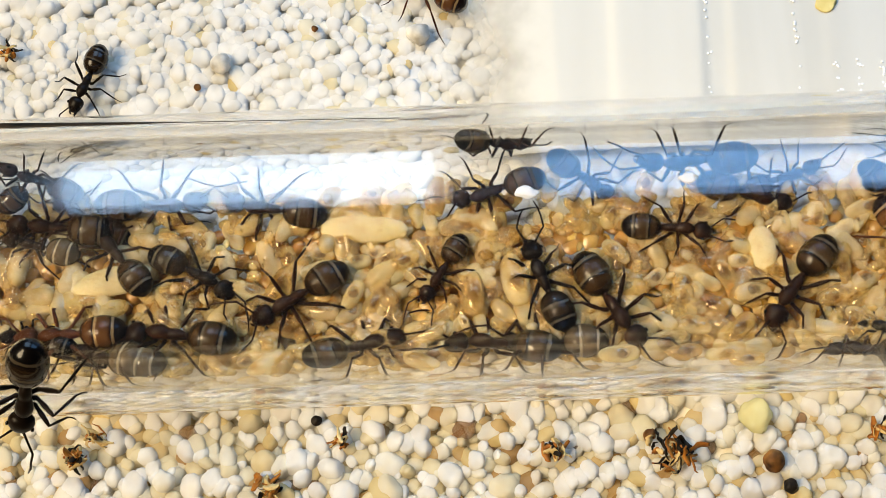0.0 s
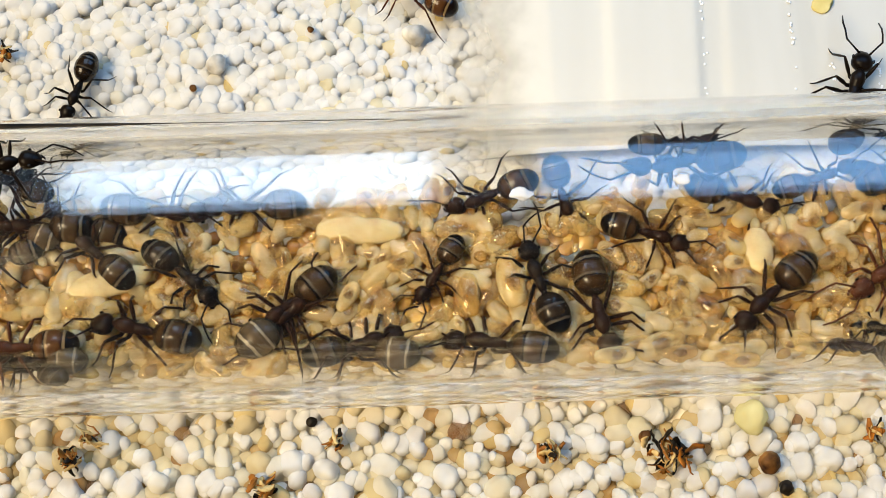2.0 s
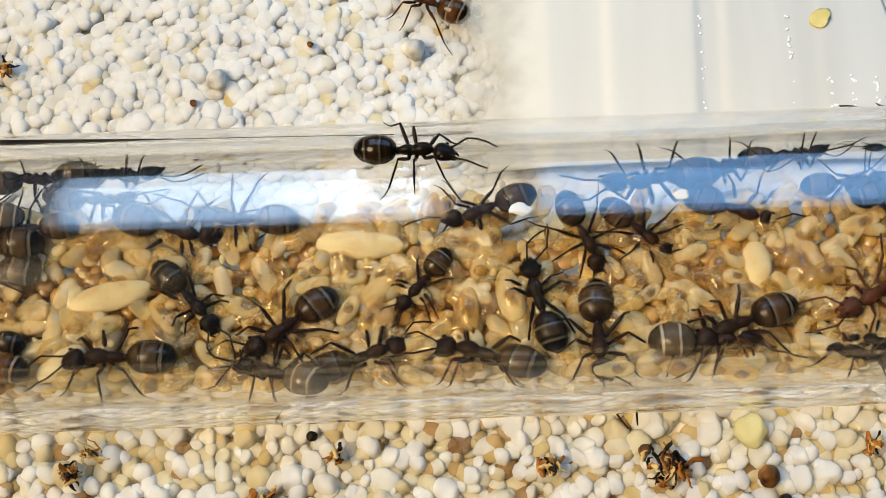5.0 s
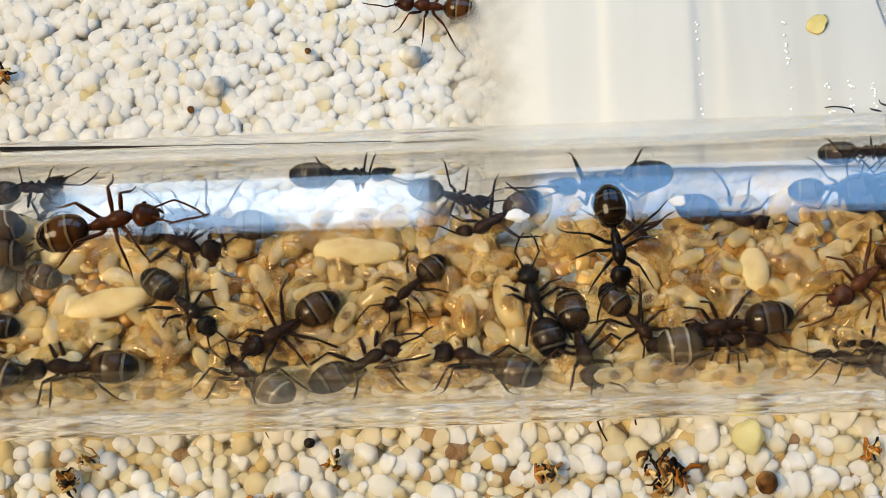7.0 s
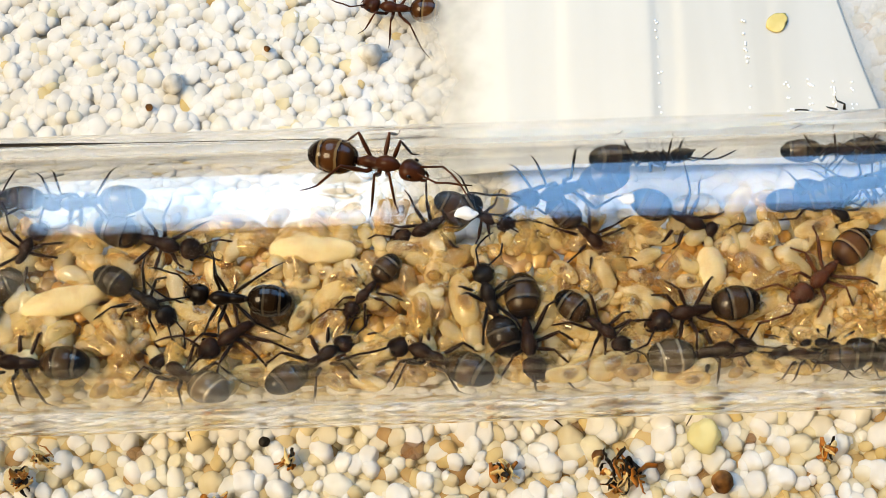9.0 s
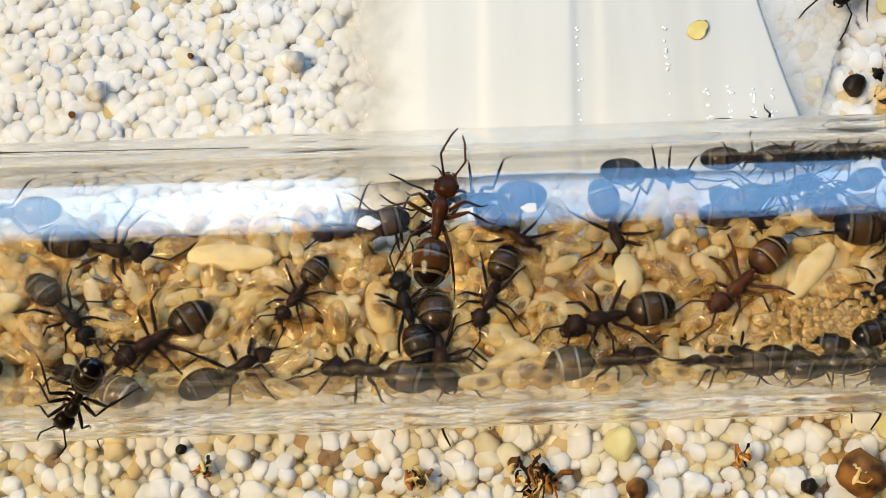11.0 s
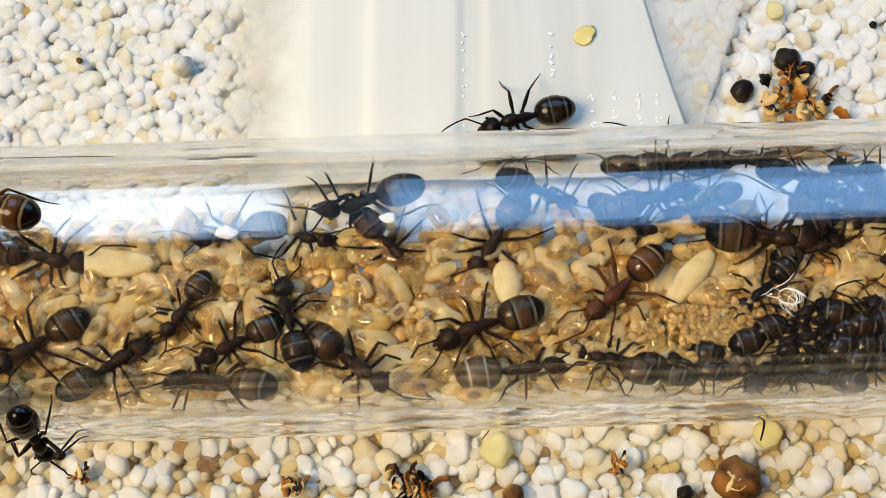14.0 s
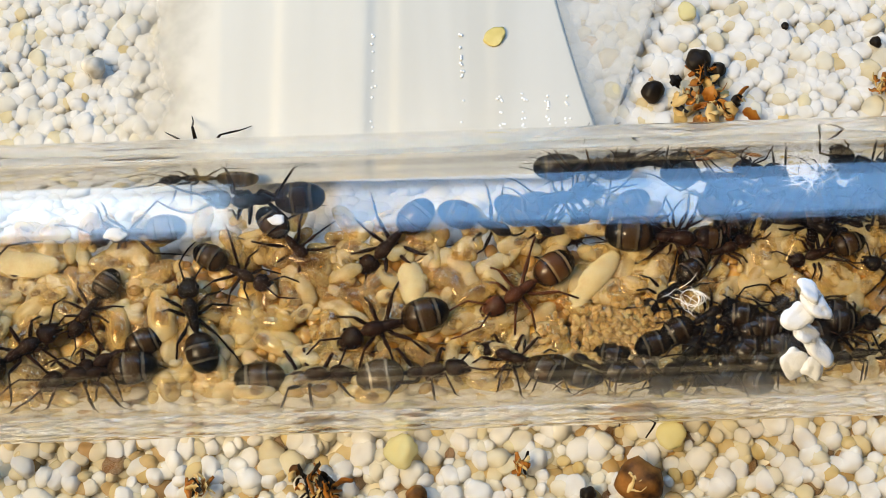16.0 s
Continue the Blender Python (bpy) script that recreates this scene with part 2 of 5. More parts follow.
M_YELLOW = chitin("yellow_stain", (0.60, 0.47, 0.15), (0.72, 0.60, 0.25), 0.6)
M_CHAR = chitin("black_husk", (0.006, 0.005, 0.004), (0.03, 0.02, 0.012), 0.4)
M_RUST = chitin("orange_husk", (0.20, 0.06, 0.010), (0.52, 0.21, 0.035), 0.35)
M_STRAW = chitin("straw_husk", (0.50, 0.33, 0.12), (0.72, 0.55, 0.28), 0.45)
M_SEED = chitin("brown_seed", (0.025, 0.010, 0.004), (0.30, 0.125, 0.03), 0.5)
M_GREY = chitin("grey_speckle", (0.34, 0.31, 0.26), (0.80, 0.77, 0.70), 0.3)
M_WHITE, b, nodes, links = shader("white_fluff_glint", (0.90, 0.90, 0.90), 0.7)
let_through(nodes, links, b, (1, 1, 1), 0.35)
M_CHIP, b, nodes, links = shader("white_mineral", (0.93, 0.95, 0.98), 0.7)
fine = noise_node(nodes, links, 1800, 3)
bump(nodes, links, b, fine.outputs[0], 0.6, 0.0002)
let_through(nodes, links, b, (0.96, 0.98, 1.0), 0.12)


# ---- mesh helpers (millimetres in, metres out) ----
def finish(bm, name, material, smooth=True):
    me = bpy.data.meshes.new(name)
    bmesh.ops.scale(bm, vec=(MM, MM, MM), verts=bm.verts)
    bm.to_mesh(me)
    bm.free()
    me.materials.append(material)
    me.polygons.foreach_set("use_smooth", [smooth] * len(me.polygons))
    return me


def part(name, bm, material, parent, label="", smooth=True):
    ob = new(name, finish(bm, name, material, smooth))
    ob.parent = parent
    return tagged(ob, label)


def mm(x, y, z, rx=0, ry=0, rz=0):
    return pose(x * MM, y * MM, z * MM, rx, ry, rz)


def rings(bm, sections, sides=12):
    """A closed skin through rings (centre, half width, half height, way along)."""
    loops = []
    for c, w, h, way in sections:
        c, way = Vector(c), Vector(way).normalized()
        side = way.cross(Vector((0, 0, 1)))
        side = side.normalized() if side.length > 0.05 else Vector((0, 1, 0))
        up = side.cross(way)
        loops.append([bm.verts.new(c + side * (w * math.cos(a)) + up * (h * math.sin(a))) for a in (2 * math.pi * k / sides for k in range(sides))])
    for a, b_ in zip(loops, loops[1:]):
        for k in range(sides):
            bm.faces.new((a[k], a[(k + 1) % sides], b_[(k + 1) % sides], b_[k]))
    bm.faces.new(loops[0][::-1])
    bm.faces.new(loops[-1])
    bmesh.ops.recalc_face_normals(bm, faces=bm.faces)
    return bm


def body(spine, sides=12, bm=None):
    """Rings through (x, y, z, half width, half height) points along a spine."""
    pts = [Vector(s[:3]) for s in spine]
    sec = []
    for k, s in enumerate(spine):
        way = pts[min(k + 1, len(pts) - 1)] - pts[max(k - 1, 0)]
        sec.append((s[:3], s[3], s[4], way))
    return rings(bm or bmesh.new(), sec, sides)


def egg(x0, x1, w, h, z=0.0, y=0.0, steps=9, blunt=0.0, sag=0.0):
    """Spine of an ovoid from x0 to x1; blunt moves its widest ring."""
    out = []
    for k in range(steps + 1):
        a = math.pi * (0.03 + 0.94 * k / steps)
        u = 0.5 - 0.5 * math.cos(a)
        s = math.sin(a) ** 0.9 * (1 + blunt * (u - 0.5))
        out.append((x0 + (x1 - x0) * u, y, z + sag * math.sin(math.pi * u), w * s, h * s))
    return out


def ball(radius, level, seed, rough=0.18, stretch=(1, 1, 1)):
    """A pebble: a sphere pushed in and out by noise."""
    bm = bmesh.new()
    bmesh.ops.create_icosphere(bm, subdivisions=level, radius=1.0)
    for v in bm.verts:
        d = 1 + rough * noise.noise(v.co * 1.1 + Vector((seed * 7.3, seed * 3.1, seed))) + rough * 0.4 * noise.noise(v.co * 2.6 + Vector((seed, seed * 5.7, 0)))
        v.co = Vector((v.co.x * stretch[0], v.co.y * stretch[1], v.co.z * stretch[2])) * (d * radius)
    return bm


def arrays(me):
    v = np.empty(len(me.vertices) * 3)
    me.vertices.foreach_get("co", v)
    me.calc_loop_triangles()
    f = np.array([list(p.vertices) for p in me.loop_triangles])
    return v.reshape(-1, 3), f


def joined(name, meshes, places, material):
    """Many copies of small meshes as one object: places are (kind, matrix)."""
    data = [arrays(m) for m in meshes]
    vs, fs, base = [], [], 0
    for kind, m in places:
        v, f = data[kind]
        a = np.array(m)
        vs.append(v @ a[:3, :3].T + a[:3, 3])
        fs.append(f + base)
        base += len(v)
    me = bpy.data.meshes.new(name)
    me.from_pydata(np.concatenate(vs).tolist(), [], np.concatenate(fs).tolist())
    me.materials.append(material)
    me.polygons.foreach_set("use_smooth", [True] * len(me.polygons))
    return new(name, me)


def turned(x, y, z, s=1.0, rng=random):
    e = Euler((rng.uniform(0, 6.28), rng.uniform(0, 6.28), rng.uniform(0, 6.28)))
    return Matrix.LocRotScale((x * MM, y * MM, z * MM), e, (s, s, s))


# ---- ground ----
bm = bmesh.new()
bmesh.ops.create_grid(bm, x_segments=8, y_segments=8, size=1500)
bmesh.ops.translate(bm, verts=bm.verts, vec=(0, 0, -1.15))
ground = tagged(new("ground", finish(bm, "ground", M_SOIL)), "tan sand bed under pale quartz gravel", "ground", kind="structure")


# ---- walls added out of view, to shape what the glass reflects ----
def added_wall(name, x0, x1, y0, y1, height):
    bm = bmesh.new()
    bmesh.ops.create_cube(bm, size=1.0)
    bmesh.ops.scale(bm, vec=(x1 - x0, y1 - y0, height), verts=bm.verts)
    bmesh.ops.translate(bm, vec=((x0 + x1) / 2, (y0 + y1) / 2, height / 2 - 1.9), verts=bm.verts)
    bmesh.ops.bevel(bm, geom=bm.edges[:], offset=0.8, segments=2, affect="EDGES")
    return tagged(new(name, finish(bm, name, M_ADDED_WALL)), "plain brown wall added out of view for the reflections in the glass", "tray wall", kind="structure")


for name, x0, x1, y0, y1 in (("wall_north", -78, 103, 44, 47), ("wall_south", -78, 103, -38, -35), ("wall_west", -81, -78, -38, 47), ("wall_east", 103, 106, -38, 47)):
    added_wall(name, x0, x1, y0, y1, 10.0)


# ---- test tube ----
def test_tube():
    bm = bmesh.new()
    sides, x0, x1 = 128, -74, 99
    loops = []
    for x, rr in ((x0, RO - 0.1), (x0 + 0.1, RO), (x0 + 0.4, RO), (x1 - 0.4, RO), (x1 - 0.1, RO), (x1, RO - 0.1), (x1, RI + 0.1), (x1 - 0.1, RI), (x1 - 0.4, RI), (x0 + 0.4, RI), (x0 + 0.1, RI), (x0, RI + 0.1)):
        loops.append([bm.verts.new((x, rr * math.cos(2 * math.pi * k / sides), ZC + rr * math.sin(2 * math.pi * k / sides))) for k in range(sides)])
    for a, b_ in zip(loops, loops[1:] + loops[:1]):
        for k in range(sides):
            bm.faces.new((a[k], a[(k + 1) % sides], b_[(k + 1) % sides], b_[k]))
    bmesh.ops.recalc_face_normals(bm, faces=bm.faces)
    ob = new("test_tube", finish(bm, "test_tube", M_GLASS))
    ob.visible_shadow = False
    return tagged(ob, "clear glass test tube lying on pale gravel, holding an ant nest", "test tube")


tube = test_tube()


# ---- brood inside the tube ----
def bed_height(y):
    """Top of the brood, or of the glass where the brood ends."""
    wall = ZC - math.sqrt(max(RI * RI - y * y, 0.01))
    return max(BROOD, wall)


rng = random.Random(5)
bits = [finish(ball(0.5, 2, k, 0.3, (1.25, 1.0, 0.95)), "brood_bit", M_BED) for k in range(5)]
places = []
x = -38.0
while x < 62:
    y = -5.3
    while y < 5.3:
        px, py = x + rng.uniform(-0.4, 0.4), y + rng.uniform(-0.4, 0.4)
        wall = ZC - math.sqrt(RI * RI - py * py)
        top = max(BROOD - 0.55 + 0.4 * noise.noise(Vector((px * 0.35, py * 0.35, 0))), wall + 0.55)
        for level in range(2):
            pz = top - 0.75 * level - rng.uniform(0, 0.3)
            if pz > wall + 0.6:
                places.append((rng.randrange(5), turned(px, py, pz, rng.uniform(0.7, 1.15), rng)))
        y += 0.62
    x += 0.68
bed = tagged(joined("brood_bed", bits, places, M_BED), "amber bed of packed ant larvae inside the tube", "brood", kind="stuff")


def larva(curl, length, seed):
    """A plump curled grub, blunt at both ends and faintly ringed, with a dark gut under its clear skin."""
    spine = []
    for k in range(15):
        v = math.pi * (0.035 + 0.93 * k / 14)
        u = 0.5 - 0.5 * math.cos(v)
        a = curl * (u - 0.5)
        girth = math.sin(v) ** 0.72 * (0.86 + 0.22 * u)
        rib = 1 + 0.02 * math.cos(k * math.pi)
        spine.append((length / curl * math.sin(a), length / curl * (1 - math.cos(a)), 0.0, 0.60 * girth * rib, 0.52 * girth * rib))
    ob = new("ant_larva", finish(body(spine, 12), "ant_larva", M_LARVA))
    gut = [(x, y, z, w * (0.12, 0.5, 0.58, 0.5, 0.12)[q], h * (0.12, 0.5, 0.58, 0.5, 0.12)[q]) for q, (x, y, z, w, h) in enumerate(spine[5 + seed % 2:10 + seed % 2])]
    part("gut", body(gut, 8), M_GUT, ob, "brown gut showing through the skin")
    return tagged(ob, "glossy amber ant larva with a brown gut", "ant larva", "larvae in the brood")


def cocoon(length, width):
    bm = body(egg(-length / 2, length / 2, width / 2, width / 2, steps=22), 20)
    for v in bm.verts:
        v.co *= 1 + 0.07 * noise.noise(v.co * 1.1 + Vector((length, width, 0))) + 0.035 * noise.noise(v.co * 3.0)
    ob = new("ant_cocoon", finish(bm, "ant_cocoon", M_COCOON))
    return tagged(ob, "large pale yellow silk ant cocoon on the brood", "ant cocoon", "cocoons in the brood")


larvae = [larva(0.8, 2.3, 1), larva(0.45, 2.5, 2), larva(1.5, 2.1, 3), larva(0.25, 2.4, 4)]
first, packed = {}, []
copies = 0
for k in range(950):
    px, py = rng.uniform(-28, 49), rng.uniform(-5.3, 5.3)
    pz = bed_height(py) + 0.10 + rng.uniform(-0.15, 0.32)
    pz = max(pz, ZC - math.sqrt(RI * RI - py * py) + 0.5)
    m = mm(px, py, pz, rng.uniform(-35, 35), rng.uniform(-25, 25), rng.uniform(0, 360))
    kind, s = rng.randrange(4), rng.uniform(0.70, 1.10)
    if kind not in first:
        first[kind] = ob = larvae[kind]
        ob.matrix_basis = m
    elif -16 < px < 36 and copies < 270 and k % 2:
        copies += 1
        ob = copy_thing(larvae[kind], m)
    else:
        packed.append((kind, m @ Matrix.Diagonal((s, s, s, 1))))
        continue
    ob.scale = (s, s, s)
tagged(joined("packed_larvae", [o.data for o in larvae], packed, M_LARVAE), "glossy amber ant larvae packed in the brood", "larvae", kind="stuff")
guts = joined("packed_guts", [o.children[0].data for o in larvae], packed, M_GUT)
tagged(guts, "brown guts inside the packed larvae", "larva guts", kind="stuff")

for px, py, pz, length, width, heading, pitch in (
    (-4.55, 3.03, 1.95, 5.10, 1.70, -4, -0),
    (-18.72, 0.32, 1.98, 4.83, 1.70, 12, 0),
    (-21.30, -3.62, 1.85, 3.19, 1.60, 36, 0),
    (18.09, 1.08, 1.92, 2.70, 1.60, -84, 0),
    (28.47, 0.96, 1.98, 4.40, 1.45, 48, -0),
):
    ob = cocoon(length, width)
    ob.matrix_basis = mm(px, py, pz, 0, pitch, heading)

# young larvae and scraps scattered between the big ones
young = [finish(body(egg(-w * 1.35, w * 1.35, w, w * 0.9, steps=6), 8), "young_larva", M_YOUNG) for w in (0.22, 0.28, 0.34)]
scraps = []
for k in range(450):
    px, py = rng.uniform(-27, 48), rng.uniform(-5.5, 5.3)
    pz = max(bed_height(py) + rng.uniform(0.1, 0.62), ZC - math.sqrt(RI * RI - py * py) + 0.35)
    scraps.append((rng.randrange(3), mm(px, py, pz, rng.uniform(0, 360), rng.uniform(-40, 40), rng.uniform(0, 360))))
tagged(joined("young_larvae", young, scraps, M_YOUNG), "small clear pale young larvae scattered on the brood", "young larvae", kind="stuff")

# larvae lying clear on top of the bed
for px, py, pz, size, heading, pitch in (
    (21.79, 0.26, 2.30, 1.10, 27, 0),
    (4.01, -0.49, 2.30, 1.10, -82, 0),
    (1.59, -1.24, 2.33, 1.08, -88, -0),
    (-5.17, -1.10, 2.31, 0.82, 59, 0),
    (1.05, -2.95, 2.32, 0.47, 114, -2),
    (16.30, -3.78, 2.34, 0.96, 45, -0),
    (-15.75, -2.23, 2.32, 0.93, -40, -1),
    (-2.26, 0.87, 2.34, 0.78, 26, -0),
    (9.40, -5.30, 3.35, 0.96, 3, 6),
    (12.97, -5.24, 3.24, 0.83, 4, 6),
    (15.93, -6.05, 5.08, 0.79, 3, 0),
    (10.47, -4.66, 2.40, 1.06, 22, 17),
    (4.31, -0.39, 2.33, 0.96, -118, -0),
    (1.66, -1.12, 2.32, 1.00, 92, 0),
    (3.96, -0.48, 2.32, 1.33, -78, -1),
    (12.10, -4.60, 2.45, 1.35, -151, -20),
):
    ob = copy_thing(larvae[3], mm(px, py, pz, 0, pitch, heading))
    ob.scale = (size, size, size)



# ---- gravel outside ----
rng = random.Random(11)
grain_meshes = []
for k in range(9):
    st = (rng.uniform(0.95, 1.35), rng.uniform(0.85, 1.05), rng.uniform(0.7, 0.9))
    grain_meshes.append((st, finish(ball(0.72, 3, k + 20, 0.17, st), "quartz_grain", M_GRAIN), finish(ball(0.72, 2, k + 20, 0.17, st), "gravel", M_GRAVEL)))
near, rest, stain_shaded, deep = [], [], [], []
x = -36.0
row = 0
while x < 60:
    y = -32.0 + (row % 2) * 0.5
    while y < 40:
        px, py = x + rng.uniform(-0.35, 0.35), y + rng.uniform(-0.35, 0.35)
        pz = -0.62 + rng.uniform(-0.11, 0.11) * (0.5 if py > 0 else 1) + (0.05 if py > 0 else 0.12) * noise.noise(Vector((px * 0.2, py * 0.2, 3)))
        s = rng.choice((0.5, 0.6, 0.68, 0.74, 0.8, 0.9, 1.1)) * (1.06 if py < 0 else 1.0)
        under = abs(py) < 7.0
        if under:
            wall = ZC - math.sqrt(RO * RO - py * py)
            pz = min(pz, wall - 0.85 * s)
        kind = rng.randrange(9)
        m = turned(px, py, pz, s, rng)
        if py < -7 and rng.random() < 0.12:
            kind = -1
        # stained grains; their extra share beside the tube also paints its shadow
        stain_shade = rng.random() < (0.22 if px > 29 and py > 8 else 0.02 if py > 0 else 0.28 if py > -9.0 else 0.22 if px < -9 else 0.11)
        if kind < 0:
            pass
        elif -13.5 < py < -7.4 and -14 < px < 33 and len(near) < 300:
            near.append((kind, m, stain_shade))
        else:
            (stain_shaded if stain_shade else rest).append((kind, m))
        (deep if py < 2 else rest).append((rng.randrange(9), turned(px + 0.5, py + 0.4, min(pz, -0.6) - (0.22 if py > 0 else 0.42), rng.uniform(0.7, 1.1), rng)))
        y += 0.72 if y > 7 else 0.85
    x += 0.80
    row += 1
gravel = tagged(joined("gravel_bed", [g[2] for g in grain_meshes], rest, M_GRAVEL), "milky white and cream quartz gravel bed", "gravel", kind="stuff")
litter = joined("stained_gravel", [g[2] for g in grain_meshes], stain_shaded, M_STAIN_SHADE)
tagged(litter, "amber-stained quartz grains, denser along the tube for its shade", kind="stuff")
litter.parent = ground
under_layer = joined("amber_gravel", [g[2] for g in grain_meshes], deep, M_DEEP)
tagged(under_layer, "amber grains, darkened for the shade in the gaps of the gravel", kind="stuff")
under_layer.parent = ground
stain_shade_meshes = {}
for kind, m, stain_shade in near:
    if stain_shade and kind not in stain_shade_meshes:
        stain_shade_meshes[kind] = grain_meshes[kind][1].copy()
        stain_shade_meshes[kind].materials[0] = M_STAIN_SHADE_GRAIN
    ob = new("quartz_grain", stain_shade_meshes[kind] if stain_shade else grain_meshes[kind][1])
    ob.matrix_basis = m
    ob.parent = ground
gravel.parent = ground
del gravel["category"]


# ---- ribbed milky plastic slab behind the tube ----
def sheet(x_of, y0, y1, z_of, thick, nx, ny):
    """A moulded sheet with thickness: x_of(u, y) and z_of(x, y, u) give its upper face."""
    bm = bmesh.new()
    grid = []
    for i in range(nx + 1):
        col = []
        for j in range(ny + 1):
            y = y0 + (y1 - y0) * j / ny
            x = x_of(i / nx, y)
            col.append(bm.verts.new((x, y, z_of(x, y, i / nx))))
        grid.append(col)
    for i in range(nx):
        for j in range(ny):
            bm.faces.new((grid[i][j], grid[i + 1][j], grid[i + 1][j + 1], grid[i][j + 1]))
    bmesh.ops.recalc_face_normals(bm, faces=bm.faces)
    bmesh.ops.solidify(bm, geom=bm.faces[:], thickness=thick)
    return bm


def plate_height(x, y, u):
    """Low flat top, sloping down to the gravel on one side, with steps where the ribs run."""
    z = 0.75 + 1.65 * min(1.0, max(0.0, (x - 1.0) / 6.0)) ** 0.7
    for rib, rise in ((10.2, 0.16), (15.7, -0.22), (17.2, 0.14), (23.0, 0.08)):
        z += rise / (1 + math.exp(-(x - rib - 0.035 * (y - 9)) / 0.10))
    z -= 1.25 * max(0.0, (u - 0.45) / 0.55) ** 2
    return z + 0.05 * noise.noise(Vector((x * 0.3, y * 0.08, 1)))


def milky_slab():
    """A shallow moulded slab with long ribs across it and a thin clear flange."""
    thing = new("plastic_feeder")
    edge = lambda y: 29.6 - 0.27 * (y - 9.3) + 0.004 * (y - 9.3) ** 2
    part("shell", sheet(lambda u, y: 0.5 + (edge(y) - 0.5) * u, 8.3, 60.0, plate_height, 0.25, 130, 60), M_MILKY, thing)
    flange = sheet(lambda u, y: edge(y) - 0.05 + (0.3 + 0.62 * (y - 9.3)) * u, 9.6, 28.0, lambda x, y, u: 1.28 - 0.60 * u, 0.2, 12, 40)
    part("flange", flange, M_FROST, thing, "thin clear frosted flange")
    return tagged(thing, "milky white ribbed plastic feeder lying on the gravel", "feeder")


feeder = milky_slab()

# condensation beads on the feeder and one yellow food crumb
rng = random.Random(3)
beads = [finish(ball(0.08, 2, k, 0.1, (1, 1, 0.5)), "water_bead", M_CLEAR) for k in range(2)]
spots = []
for k in range(85):
    bx = rng.choice((16.1, 21.4, 23.7, 25.0, 26.5, 27.6, 23.7, 25.0)) + rng.gauss(0, 0.09)
    by = rng.uniform(9.2, 12.6) if bx > 23 else rng.uniform(9.6, 17.0)
    spots.append((rng.randrange(2), mm(bx, by, plate_height(bx, by, (bx - 0.5) / 28.5) + 0.02)))
tagged(joined("water_beads", beads, spots, M_CLEAR), "tiny clear condensation beads on milky plastic", "water beads", kind="stuff")
crumb = new("food_crumb", finish(ball(0.62, 3, 9, 0.35, (1.2, 0.85, 0.08)), "food_crumb", M_YELLOW))
crumb.matrix_basis = mm(23.5, 16.35, plate_height(23.5, 16.35, 0.82) + 0.03, 0, 0, 25)
tagged(crumb, "flat yellow food crumb stuck on milky plastic", "crumb")


# ---- husks, seeds and litter on the gravel ----
def shard(length, width, curl, seed, bm=None):
    """A torn, curled flake with thickness."""
    bm = bm or bmesh.new()
    r = random.Random(seed)
    n, rows_ = 7, []
    for k in range(n + 1):
        u = k / n
        a = curl * (u - 0.5)
        w = width * (0.35 + 0.65 * math.sin(math.pi * min(0.95, max(0.05, u)))) * r.uniform(0.75, 1.2)
        c = Vector((length / max(curl, 0.1) * math.sin(a), 0, length / max(curl, 0.1) * (1 - math.cos(a))))
        lift = r.uniform(-0.08, 0.08)
        rows_.append([bm.verts.new(c + Vector((0, s * w / 2, dz + lift))) for s, dz in ((-1, 0), (1, 0.02), (1, 0.06), (-1, 0.05))])
    for a, b_ in zip(rows_, rows_[1:]):
        for k in range(4):
            bm.faces.new((a[k], a[(k + 1) % 4], b_[(k + 1) % 4], b_[k]))
    bm.faces.new(rows_[0][::-1]), bm.faces.new(rows_[-1])
    bmesh.ops.recalc_face_normals(bm, faces=bm.faces)
    return bm


def husk_heap(x, y, count, spread, materials, seed, label, wide=1.0):
    thing = new("insect_husk")
    thing.matrix_basis = mm(x, y, 0.1)
    r = random.Random(seed)
    for k in range(count * 3):
        name, material = materials[k % len(materials)]
        p = part(name, shard(r.uniform(0.5, 1.6), r.uniform(0.10, 0.48) * wide, r.uniform(0.4, 2.6), seed * 50 + k), material, thing)
        p.matrix_basis = mm(r.gauss(0, spread * 0.62), r.gauss(0, spread * 0.5), r.uniform(0.0, 0.7), r.uniform(-50, 50), r.uniform(-40, 40), r.uniform(0, 360))
    return tagged(thing, label, "husk", "dry husks on the gravel")


DARK = [("black_flake", M_CHAR), ("orange_flake", M_RUST), ("black_flake", M_CHAR), ("orange_flake", M_RUST), ("straw_flake", M_STRAW)]
WARM = [("orange_flake", M_RUST), ("straw_flake", M_STRAW), ("orange_flake", M_RUST), ("straw_flake", M_STRAW), ("black_flake", M_CHAR)]

husk_heap(12.41, -10.11, 13, 1.05, DARK, 4, "shredded black and orange dry insect husk on gravel")
husk_heap(-20.83, -9.43, 7, 0.50, DARK, 6, "small black dry insect husk on gravel")
husk_heap(36.20, 14.28, 7, 0.70, DARK, 7, "shiny black insect husk on gravel")
husk_heap(35.86, 12.25, 14, 1.45, WARM, 8, "broken orange and straw insect husk on gravel", 2.2)
husk_heap(-10.01, -11.44, 7, 0.80, WARM, 9, "straw coloured torn husk on gravel")
husk_heap(-26.39, 15.47, 4, 0.40, WARM, 12, "orange dry husk flake on gravel")
husk_heap(-6.22, -8.88, 3, 0.30, WARM, 14, "small orange flake between pale grains")
husk_heap(-19.93, -8.28, 4, 0.35, WARM, 15, "rust orange flake between pale grains")
husk_heap(24.03, -9.21, 3, 0.30, WARM, 16, "small rust orange flake between pale grains")
husk_heap(5.80, -9.89, 4, 0.35, WARM, 17, "straw and orange flake between pale grains")
